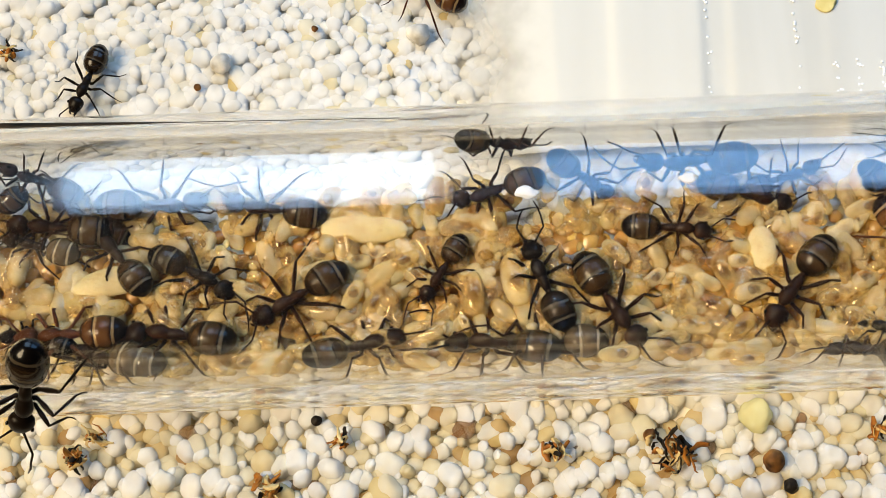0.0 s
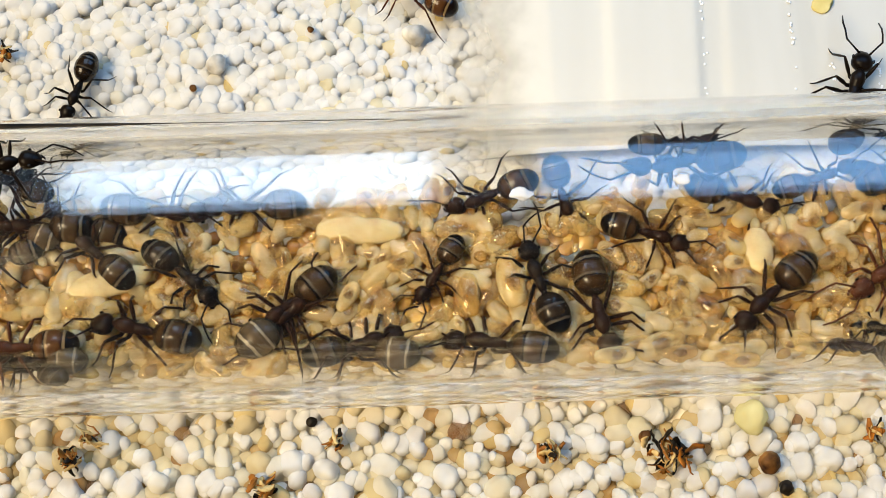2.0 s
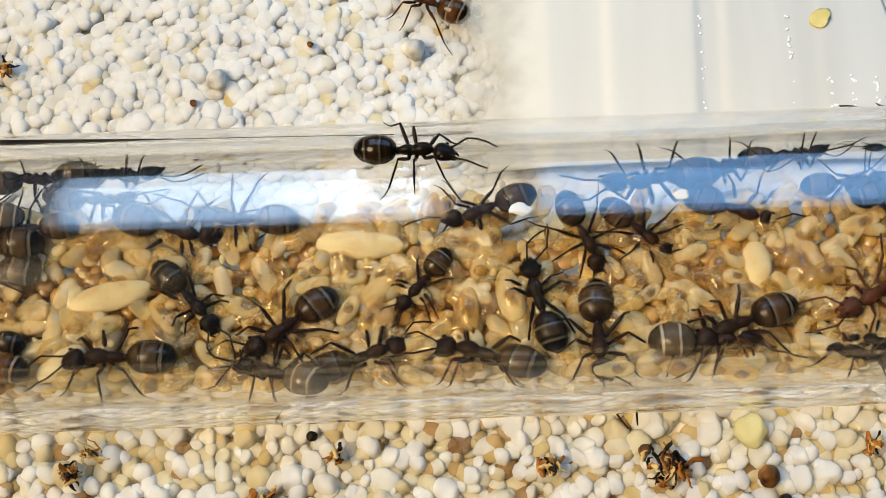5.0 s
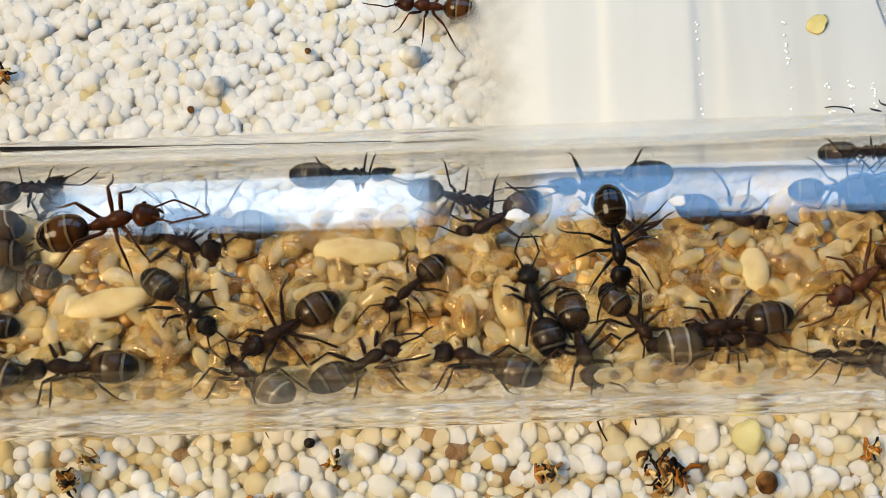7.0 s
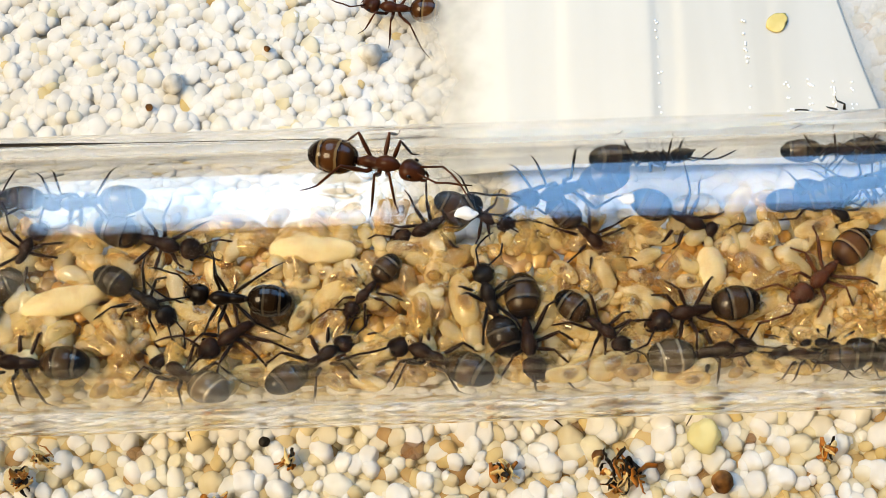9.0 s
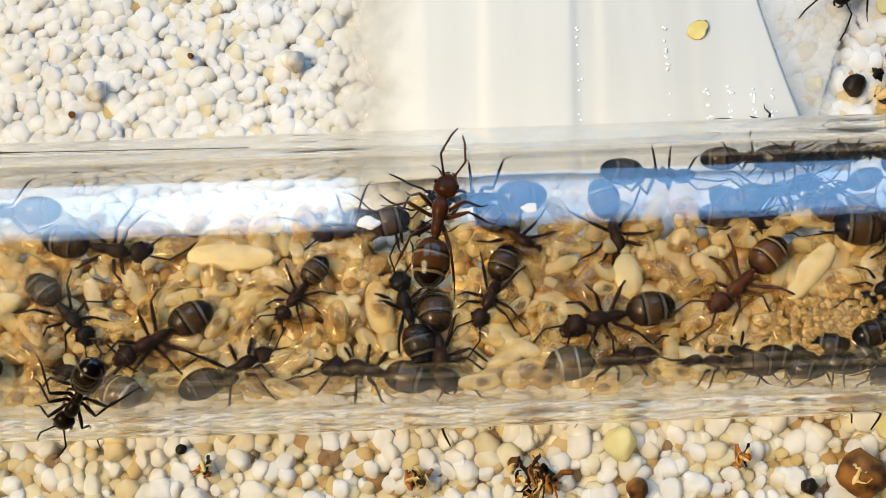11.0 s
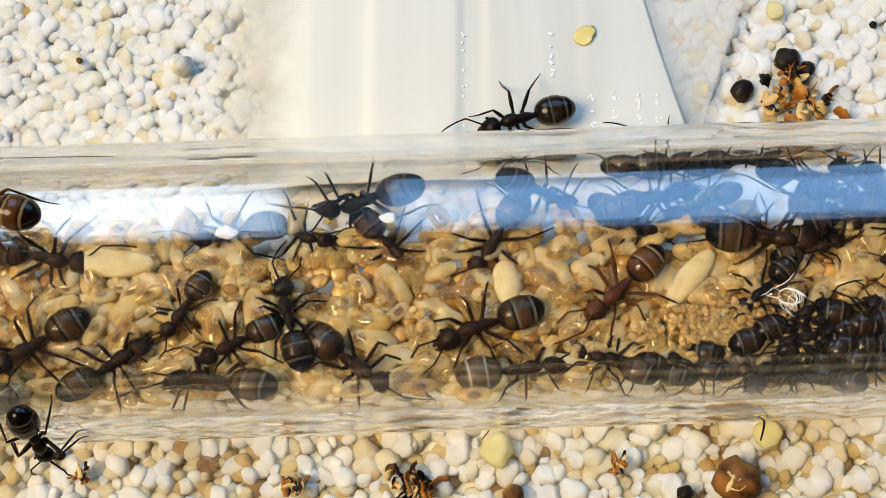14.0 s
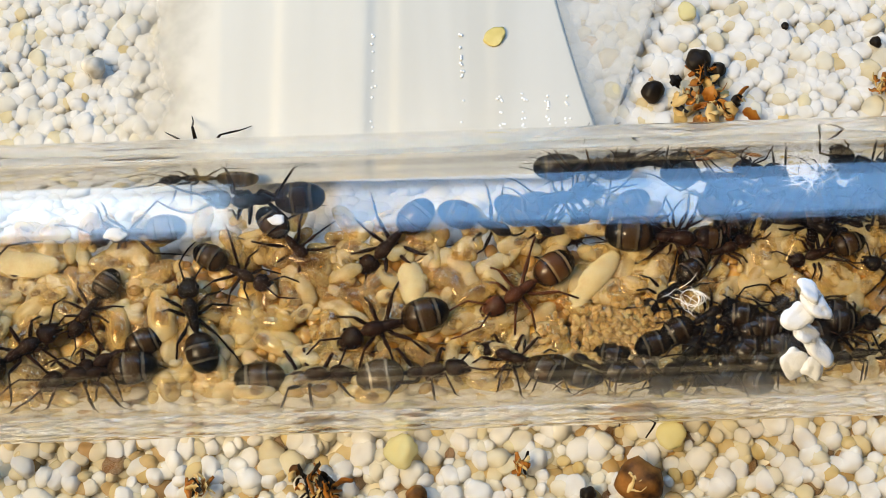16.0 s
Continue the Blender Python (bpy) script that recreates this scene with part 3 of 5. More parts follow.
husk_heap(46.94, 13.14, 5, 0.60, WARM, 18, "orange crumbs among pale grains")



def pebble(name, x, y, z, size, material, label, seed, stretch=(1, 1, 0.8)):
    ob = new(name, finish(ball(size, 3, seed, 0.28, stretch), name, material))
    ob.matrix_basis = mm(x, y, z, 0, 0, seed * 40)
    return tagged(ob, label, name.replace("_", " "))


pebble("black_shell", 35.91, 15.07, 0.34, 0.78, M_CHAR, "glossy black hollow insect shell on gravel", 51)
pebble("black_shell", 37.15, 14.53, 0.20, 0.45, M_CHAR, "glossy black hollow insect shell on gravel", 52)
pebble("black_shell", 32.99, 13.12, 0.30, 0.68, M_CHAR, "glossy black hollow insect shell on gravel", 53)
seed = pebble("seed", 30.53, -10.40, 0.59, 1.26, M_SEED, "round brown seed with a pale split on gravel", 3)
for k, (dx, dy, turn) in enumerate(((-0.35, 0.5, 70), (0.3, 0.35, 20), (0.05, 0.75, 120))):
    p = part("husk_split", shard(0.9, 0.28, 1.1, 300 + k), M_STRAW, seed, "pale papery split in the husk")
    p.matrix_basis = mm(dx, dy, 0.88, 20, 15, turn)
pebble("brown_pebble", 18.00, -10.77, 0.28, 0.62, M_SEED, "small brown pebble among pale grains", 5)
pebble("yellow_pebble", 17.27, -8.24, 0.43, 0.95, M_AMBER_GRAIN, "translucent yellow pebble among pale grains", 7)
pebble("yellow_pebble", 32.37, -7.85, 0.36, 0.80, M_AMBER_GRAIN, "translucent yellow pebble among pale grains", 8)
pebble("dark_pebble", 27.57, -10.95, 0.20, 0.45, M_CHAR, "small dark pebble among pale grains", 11)
pebble("dark_pebble", 18.83, -12.19, 0.18, 0.40, M_CHAR, "small dark pebble among pale grains", 13)
pebble("speckled_pebble", -1.16, 15.99, 0.32, 0.70, M_GREY, "grey speckled translucent pebble among pale grains", 15)
pebble("dark_crumb", -7.54, 16.69, 0.09, 0.20, M_SEED, "tiny brown crumb on pale gravel", 17)
pebble("dark_crumb", -14.72, 13.01, 0.10, 0.22, M_SEED, "tiny brown crumb on pale gravel", 19)
pebble("speckled_pebble", -13.30, 14.49, 0.29, 0.65, M_GREY, "grey speckled translucent pebble among pale grains", 23)
pebble("dark_crumb", -7.49, -7.71, 0.14, 0.30, M_CHAR, "black crumb in the gravel joints", 25)
pebble("dark_crumb", 11.23, -9.11, 0.16, 0.35, M_SEED, "brown crumb between the grains", 27)
# black lump put in for the shade of a gap between grains
pebble("dark_crumb", 41.54, 17.34, 0.05, 0.24, M_CHAR, "black lump at a dark spot between the grains", 29)
pebble("dark_crumb", 46.96, 15.99, 0.16, 0.35, M_CHAR, "black lump at a dark spot between the grains", 31)
pebble("yellow_pebble", 35.49, 18.44, 0.27, 0.60, M_AMBER_GRAIN, "translucent yellow pebble among pale grains", 33)
pebble("yellow_pebble", 30.60, 13.32, 0.25, 0.55, M_AMBER_GRAIN, "translucent yellow pebble among pale grains", 35)



# ---- white flakes, fibres, painted glints and eggs on and in the tube ----
FLAKES = [(37.43, -3.23, 13.76), (37.78, -3.87, 13.47), (36.91, -4.32, 13.18), (37.30, -5.06, 12.69), (37.92, -5.65, 12.14), (36.99, -6.23, 11.50), (37.90, -6.40, 11.34)]
FLUFF, SILK = (33.66, -0.72, 3.19), (40.10, 5.84, 6.61)
GLINTS = [(4.16, 0.59, 14.36), (11.97, 1.06, 14.30)]
EGGS = [(30.56, -2.03, 1.87)]


def limb(points, radii):
    return body([(*p, r, r) for p, r in zip(points, radii)], 6)


def wisp(name, centre, count, reach, thick, seed, label, loop=False):
    """A tangle of fine white fibres."""
    thing = new(name)
    thing.matrix_basis = mm(*centre)
    r = random.Random(seed)
    for k in range(count):
        p, way, pts = Vector((r.gauss(0, reach * 0.38), r.gauss(0, reach * 0.3), r.gauss(0, 0.2))), Vector((r.gauss(0, 1), r.gauss(0, 1), r.gauss(0, 0.3))).normalized(), []
        p = p - way * (reach * 0.5)
        for step in range(9):
            pts.append(tuple(p))
            way = (way + Vector((r.gauss(0, 0.35), r.gauss(0, 0.35), r.gauss(0, 0.12)))).normalized()
            p = p + way * (reach / 8)
        part("fibre", limb(pts, [thick * (0.4 + 0.6 * math.sin(math.pi * (q + 0.5) / 9)) for q in range(9)]), M_WHITE, thing)
    if loop:
        for k in range(6):
            turn, size, span = r.uniform(0, 6.28), reach * r.uniform(0.28, 0.5), r.uniform(0.15, 0.5)
            pts = [(size * (1.3 - 0.05 * q) * math.cos(turn + span * q) + r.uniform(-0.05, 0.05), 0.75 * size * math.sin(turn + span * q) + r.uniform(-0.05, 0.05), 0.04 * k - 0.15) for q in range(9)]
            part("fibre", limb(pts, [thick * (1.3 if 1 < q < 7 else 0.6) for q in range(9)]), M_WHITE, thing)
    return tagged(thing, label, "fibre tuft")


wisp("fibre_tuft", FLUFF, 10, 1.4, 0.020, 21, "white frayed cotton fibres among the ants", True)
wisp("fibre_tuft", SILK, 60, 1.7, 0.022, 22, "tangled white cotton fibres inside the glass tube")
rng = random.Random(41)
for k, p in enumerate(FLAKES):
    st = (rng.uniform(0.95, 1.2), rng.uniform(0.8, 1.0), 0.4)
    ob = new("white_flake", finish(ball(rng.uniform(0.62, 0.82), 3, 60 + k, 0.5, st), "white_flake", M_CHIP))
    ob.matrix_basis = mm(p[0], p[1], p[2], 20 + rng.uniform(-15, 15), rng.uniform(-15, 15), rng.uniform(0, 180))
    tagged(ob, "bright white mineral flake stuck to the glass tube", "flake", "flakes on the tube")
# glints on the glass, made as flat white ovals
for k, p in enumerate(GLINTS):
    ob = new("white_flake", finish(ball(0.40 - 0.08 * k, 3, 80 + k, 0.45, (1.3, 0.8, 0.3)), "white_flake", M_WHITE))
    a = math.atan2(p[1], p[2] - ZC)
    ob.matrix_basis = mm(p[0], RO * math.sin(a), ZC + RO * math.cos(a), -math.degrees(a), 0, 0)
    tagged(ob, "tiny white oval standing in for a glint on the glass tube", "flake", "flakes on the tube")
for c in EGGS:
    shells = [finish(body(egg(-0.27, 0.27, 0.17, 0.17, steps=7), 10), "egg", M_EGG)]
    spots = []
    for q in range(420):
        spots.append((0, mm(c[0] + rng.gauss(0, 2.4), c[1] + rng.gauss(0, 0.9), c[2] + 0.15 + rng.uniform(0, 0.55), rng.uniform(0, 360), rng.uniform(-60, 60), rng.uniform(0, 360))))
    tagged(joined("ant_eggs", shells, spots, M_EGG), "heap of tiny glossy cream ant eggs", "ant eggs", kind="stuff")

# a dark strip added along the back of the glass for its shaded edge
thread = []
for k in range(20):
    x, a = -32.0 + 30.0 * k / 19, radians(51.0 - 7.3 * k / 19)
    thread.append((x, (RO + 0.05) * math.sin(a), ZC + (RO + 0.05) * math.cos(a), 0.025 + 0.145 * min(1, max(0, (12 - k) / 6)), 0.02 + 0.03 * (k < 10)))
ob = tagged(new("dark_thread", finish(body(thread, 8), "dark_thread", M_CHAR)), "thin dark strip standing in for the shaded edge of the glass tube", "thread")

# ---- ants ----
M_TONE = {"black": (M_BLACK, M_BAND_DARK), "brown": (M_BROWN, M_BAND), "russet": (M_RUSSET, M_BAND_RED), "pale": (M_BROWN, M_BAND_PALE)}
WORDS = {"black": "black ant with a banded abdomen", "brown": "dark brown ant with banded abdomen",
         "russet": "reddish brown ant with russet legs", "pale": "brown ant with a swollen pale abdomen"}


def build_ant(kind, seed):
    """A worker ant facing +x, its feet at z = 0."""
    r = random.Random(seed)
    skin, band = M_TONE[kind]
    thing = new("ant")
    fat = 1.14 if kind == "pale" else 1.0
    tip = r.uniform(-0.12, 0.10)
    bow = r.uniform(-0.25, 0.25)
    sp = [(x, y + bow * ((x + 0.7) / 2.4) ** 2, z + tip * (x + 0.7) / -2.4, w, h) for x, y, z, w, h in egg(-3.05, -0.72, 0.86 * fat, 0.80 * fat, 0.98, 0, 26, 0.10)]
    for edge in (-1.52, -2.26, -2.72):
        sp = [(x, y, z, w * (1 - 0.035 * (edge - 0.22 < x < edge)), h * (1 - 0.035 * (edge - 0.22 < x < edge))) for x, y, z, w, h in sp]
    part("abdomen", body(sp, 18), band, thing, "glossy banded abdomen")
    part("waist", body(egg(-0.86, -0.46, 0.16, 0.27, 0.88, 0, 6), 8), skin, thing)
    chest = [(-0.66, 0, 0.80, 0.13, 0.13), (-0.50, 0, 0.90, 0.21, 0.24), (-0.28, 0, 0.96, 0.26, 0.31), (-0.05, 0, 0.96, 0.275, 0.31), (0.12, 0, 0.94, 0.27, 0.28), (0.24, 0, 0.95, 0.285, 0.29),
             (0.40, 0, 1.00, 0.345, 0.35), (0.62, 0, 1.05, 0.39, 0.38), (0.86, 0, 1.05, 0.37, 0.35), (1.06, 0, 1.01, 0.27, 0.26), (1.20, 0, 0.98, 0.16, 0.15), (1.32, 0, 0.97, 0.10, 0.10)]
    part("thorax", body(chest, 14), skin, thing)
    nod, swing = r.uniform(-12, 6), r.uniform(-16, 16)
    head = part("head", body([(-0.02, 0, 0, 0.13, 0.12), (0.06, 0, 0, 0.36, 0.28), (0.18, 0, 0, 0.50, 0.38), (0.36, 0, 0, 0.56, 0.42), (0.56, 0, 0, 0.55, 0.41), (0.78, 0, -0.02, 0.48, 0.36), (0.98, 0, -0.05, 0.38, 0.28), (1.12, 0, -0.07, 0.26, 0.18), (1.17, 0, -0.08, 0.15, 0.10)], 14), skin, thing)
    head.matrix_basis = mm(1.28, 0, 0.98, 0, 14 + nod, swing)
    for s in (-1, 1):
        eye = part("eye", body(egg(-0.11, 0.11, 0.07, 0.10, 0, 0, 5), 8), M_EYE, head, "small black eye")
        eye.matrix_basis = mm(0.56, s * 0.53, 0.18)
        jaw = part("mandible", limb([(0.0, 0, 0), (0.16, s * 0.05, -0.02), (0.30, -s * 0.06, -0.04), (0.34, -s * 0.16, -0.05)], (0.09, 0.09, 0.06, 0.02)), skin, head)
        jaw.matrix_basis = mm(1.0, s * 0.20, -0.08)
        a, lift = r.uniform(15, 50), r.uniform(-0.1, 0.5)
        c1, s1 = math.cos(radians(a)), math.sin(radians(a)) * s
        c2, s2 = math.cos(radians(a - 38)), math.sin(radians(a - 38)) * s
        p1 = Vector((c1 * 1.05, s1 * 1.05, 0.20 + lift * 0.5))
        pts = [Vector((0, 0, 0)), p1 * 0.5, p1, p1 + Vector((c2 * 0.55, s2 * 0.55, 0.02)), p1 + Vector((c2 * 1.1, s2 * 1.1, -0.12)), p1 + Vector((c2 * 1.65, s2 * 1.65 - s * 0.1, -0.30))]
        feeler = part("antenna", limb([tuple(p) for p in pts], (0.065, 0.05, 0.055, 0.052, 0.055, 0.035)), skin, head, "thin elbowed antenna")
        feeler.matrix_basis = mm(0.80, s * 0.18, 0.20)
    for s in (-1, 1):
        for hip, foot in ((0.72, (2.15, 1.75)), (0.36, (0.45, 2.45)), (-0.02, (-2.25, 2.35))):
            fx, fy = foot[0] + r.uniform(-0.5, 0.5) - hip, s * (foot[1] + r.uniform(-0.35, 0.35) - 0.22)
            rise = 0.62 + r.uniform(-0.1, 0.25)
            drop = -0.78
            knee, ankle = Vector((fx * 0.42, fy * 0.50, rise)), Vector((fx * 0.80, fy * 0.83, drop * 0.62))
            foot_ = Vector((fx * 1.08, fy * 1.02, drop + 0.03))
            hip_ = Vector((fx * 0.07, fy * 0.10, -0.06))
            pts = [Vector((0, 0, 0)), hip_, hip_.lerp(knee, 0.14), hip_.lerp(knee, 0.45), hip_.lerp(knee, 0.85), knee, knee.lerp(ankle, 0.07), knee.lerp(ankle, 0.5), knee.lerp(ankle, 0.94), ankle, ankle.lerp(foot_, 0.5) + Vector((0, 0, -0.05)), foot_]
            leg = part("leg", limb([tuple(p) for p in pts], (0.12, 0.11, 0.085, 0.118, 0.088, 0.066, 0.052, 0.070, 0.056, 0.040, 0.032, 0.020)), skin, thing)
            leg.matrix_basis = mm(hip, s * 0.22, 0.78)
    return tagged(thing, WORDS[kind], "ant", "ants of the colony")


def stand(surface, t, x, turn, heading):
    """An ant's pose on a surface: in the tube, on the outside of it, on the gravel or on the feeder."""
    if surface in ("ground", "plate"):
        z = 0.0
        if surface == "plate":
            z = plate_height(x, turn, (x - 0.5) / 28.5) if x < 28.5 else 0.9
        return t, mm(x, turn, z, 0, 0, heading)
    a = radians(turn)
    if surface == "out":
        m = mm(x, RO * math.sin(a), ZC + RO * math.cos(a), -turn, 0, 0)
    else:
        d = min(RI, (ZC - BROOD) / max(math.cos(a), 0.01)) if abs(turn) < 80 else RI
        k = min(1.0, max(0.0, (abs(turn) - 15) / 42))
        m = mm(x, d * math.sin(a), ZC - d * math.cos(a), turn * k, 0, 0)
    return t, m @ mm(0, 0, 0, 0, 0, heading)


COLONY = [
    ("upright", "in", "black", 1.08),
    ("nurse", "in", "brown", 1.22),
    ("forager", "in", "brown", 0.84),
    ("tender", "in", "brown", 1.11),
    ("watcher", "in", "brown", 1.14),
    ("keeper", "in", "black", 1.02),
    ("carrier", "in", "brown", 1.21),
    ("climber", "in", "brown", 1.05),
    ("scout", "in", "brown", 0.91),
    ("runner", "in", "brown", 0.97),
    ("grazer", "in", "brown", 0.96),
    ("sentry", "in", "brown", 1.18),
    ("porter", "in", "brown", 1.08),
    ("glider", "in", "black", 1.22),
    ("courier", "in", "brown", 0.90),
    ("wanderer", "in", "brown", 0.89),
    ("helper", "in", "brown", 1.22),
    ("replete", "in", "pale", 1.12),
    ("replete_two", "in", "pale", 1.15),
    ("digger", "in", "brown", 0.97),
    ("redleg", "in", "russet", 1.11),
    ("crosser", "in", "brown", 1.22),
    ("ground_ant", "ground", "black", 0.84),
    ("stalker", "out", "black", 0.92),
    ("lurker", "plate", "black", 1.15),
    ("idler", "plate", "black", 0.91),
    ("dasher", "in", "black", 0.96),
    ("rover", "out", "russet", 1.07),
    ("descender", "out", "black", 1.22),
    ("strayer", "plate", "black", 1.05),
    ("edge_ant", "ground", "russet", 0.94),
    ("second", "in", "brown", 1.17),
    ("first", "in", "brown", 1.12),
    ("left_one", "in", "brown", 0.92),
    ("left_two", "in", "brown", 0.98),
    ("left_three", "in", "brown", 0.89),
    ("left_four", "in", "pale", 0.85),
    ("left_five", "in", "black", 0.85),
    ("left_six", "in", "brown", 1.15),
    ("left_seven", "in", "russet", 1.15),
    ("left_eight", "in", "pale", 1.0),
    ("left_nine", "in", "brown", 1.05),
    ("upper_walker", "in", "black", 1.03),
    ("roamer", "in", "black", 0.84),
    ("crowd_a", "in", "black", 1.09),
    ("crowd_b", "in", "brown", 0.93),
    ("crowd_c", "in", "black", 1.00),
    ("crowd_d", "in", "black", 1.01),
    ("crowd_e", "in", "black", 0.93),
    ("crowd_f", "in", "black", 0.84),
    ("crowd_g", "in", "pale", 0.84),
    ("crowd_h", "in", "black", 0.89),
    ("crowd_i", "in", "black", 0.90),
    ("crowd_j", "in", "black", 0.84),
    ("crowd_k", "in", "black", 0.84),
    ("crowd_l", "in", "black", 0.84),
    ("crowd_m", "in", "brown", 0.84),
    ("crowd_n", "in", "black", 0.84),
    ("crowd_o", "in", "black", 0.84),
    ("crowd_p", "in", "black", 0.84),
    ("crowd_q", "in", "black", 0.84),
    ("crowd_r", "in", "black", 0.88),
    ("crowd_s", "in", "black", 0.84),
    ("crowd_t", "in", "black", 0.84),
    ("crowd_u", "in", "black", 0.98),
    ("crowd_v", "in", "black", 1.20),
    ("crowd_w", "in", "black", 0.84),
    ("crowd_x", "in", "brown", 0.84),
    ("crowd_y", "in", "black", 0.84),
    ("crowd_z", "in", "black", 1.17),
    ("crowd_ab", "in", "black", 0.85),
    ("crowd_bb", "in", "black", 0.84),
    ("crowd_cb", "in", "black", 0.91),
    ("crowd_db", "in", "black", 0.84),
    ("crowd_eb", "in", "black", 0.84),
    ("crowd_fb", "in", "black", 1.01),
    ("crowd_gb", "in", "black", 0.84),
    ("crowd_hb", "in", "black", 0.91),
    ("crowd_wb", "in", "black", 0.92),
    ("crowd_xb", "in", "black", 0.92),
    ("crowd_yb", "in", "black", 0.92),
    ("crowd_zb", "in", "black", 0.92),
    ("crowd_ac", "in", "black", 0.92),
    ("crowd_bc", "in", "black", 0.92),
    ("crowd_cc", "in", "black", 0.92),
    ("crowd_dc", "in", "black", 0.92),
    ("crowd_ib", "in", "black", 0.95),
    ("crowd_jb", "in", "black", 1.00),
    ("crowd_kb", "in", "black", 0.95),
    ("crowd_lb", "in", "black", 0.90),
    ("crowd_mb", "in", "black", 1.00),
    ("crowd_nb", "in", "black", 0.95),
    ("crowd_ob", "in", "black", 0.90),
    ("crowd_pb", "in", "brown", 0.90),
    ("crowd_qb", "in", "brown", 0.90),
    ("crowd_rb", "in", "black", 1.00),
    ("crowd_sb", "in", "black", 0.90),
    ("crowd_tb", "in", "black", 0.95),
    ("crowd_ub", "in", "black", 0.90),
    ("crowd_vb", "in", "black", 0.95),
]


COLONY_ANTS, models, HOME = {}, {}, {}
for k, (key, surface, kind, size) in enumerate(COLONY):
    slot = (kind, k % 5)
    if slot in models:
        ob = copy_thing(models[slot], mm(0, 0, 0))
    else:
        ob = models[slot] = build_ant(kind, k * 13 + 7)
    ob.scale = (size, size, size)
    where = {"in": "inside the glass tube", "out": "on the outside of the tube", "ground": "on the pale gravel", "plate": "on the plastic feeder"}[surface]
    ob["label"] = WORDS[kind] + " " + where
    COLONY_ANTS[key], HOME[key] = ob, surface


def sway(ob, seed, pace, angle):
    """Feelers and heads at work: small turns about the joint."""
    r = random.Random(seed)
    home = ob.matrix_basis.copy()
    rows, t = [], 0.0
    while t < 16.0:
        rows.append((t, home @ pose(0, 0, 0, r.uniform(-angle, angle) * 0.4, r.uniform(-angle, angle) * 0.6, r.uniform(-angle, angle))))
        t += pace * r.uniform(0.7, 1.3)
    rows.append((16.0, home))
    walk(ob, rows)


def stride(ob, phase, path, side):
    """A leg that swings while its ant moves along, in the tripod gait."""
    home = ob.matrix_basis.copy()
    rows, gait = [], 0.0
    times = [row[0] for row in path]
    t = 0.0
    last = None
    while t <= 16.001:
        x = float(np.interp(t, times, [row[1] for row in path]))
        u = float(np.interp(t, times, [row[2] for row in path])) * 0.12
        h = float(np.interp(t, times, [row[3] for row in path])) * 0.02
        if last:
            gait += min(2.2, math.hypot(x - last[0], u - last[1]) * 1.5 + abs(h - last[2]) * 0.6)
        last = (x, u, h)
        s = math.sin(gait + phase)
        rows.append((t, home @ pose(0, 0, 0, side * max(0.0, math.cos(gait + phase)) * 8 * (gait > 0), 0, side * s * 15)))
        t += 0.2
    walk(ob, rows)


def go(key, path):
    """Send one ant along its path, with legs and feelers moving."""
    ob = COLONY_ANTS[key]
    walk(ob, [stand(HOME[key], *row) for row in path])
    seed = sum(ord(c) for c in key)
    number = 0
    for child in ob.children:
        kind = child.name.split(".")[0]
        if kind == "leg":
            stride(child, math.pi * (number % 2) + (0 if number < 3 else math.pi), path, -1 if number < 3 else 1)
            number += 1
        elif kind == "head":
            for k, sub in enumerate(child.children):
                if sub.name.startswith("antenna"):
                    sway(sub, seed + k, 0.45, 22)


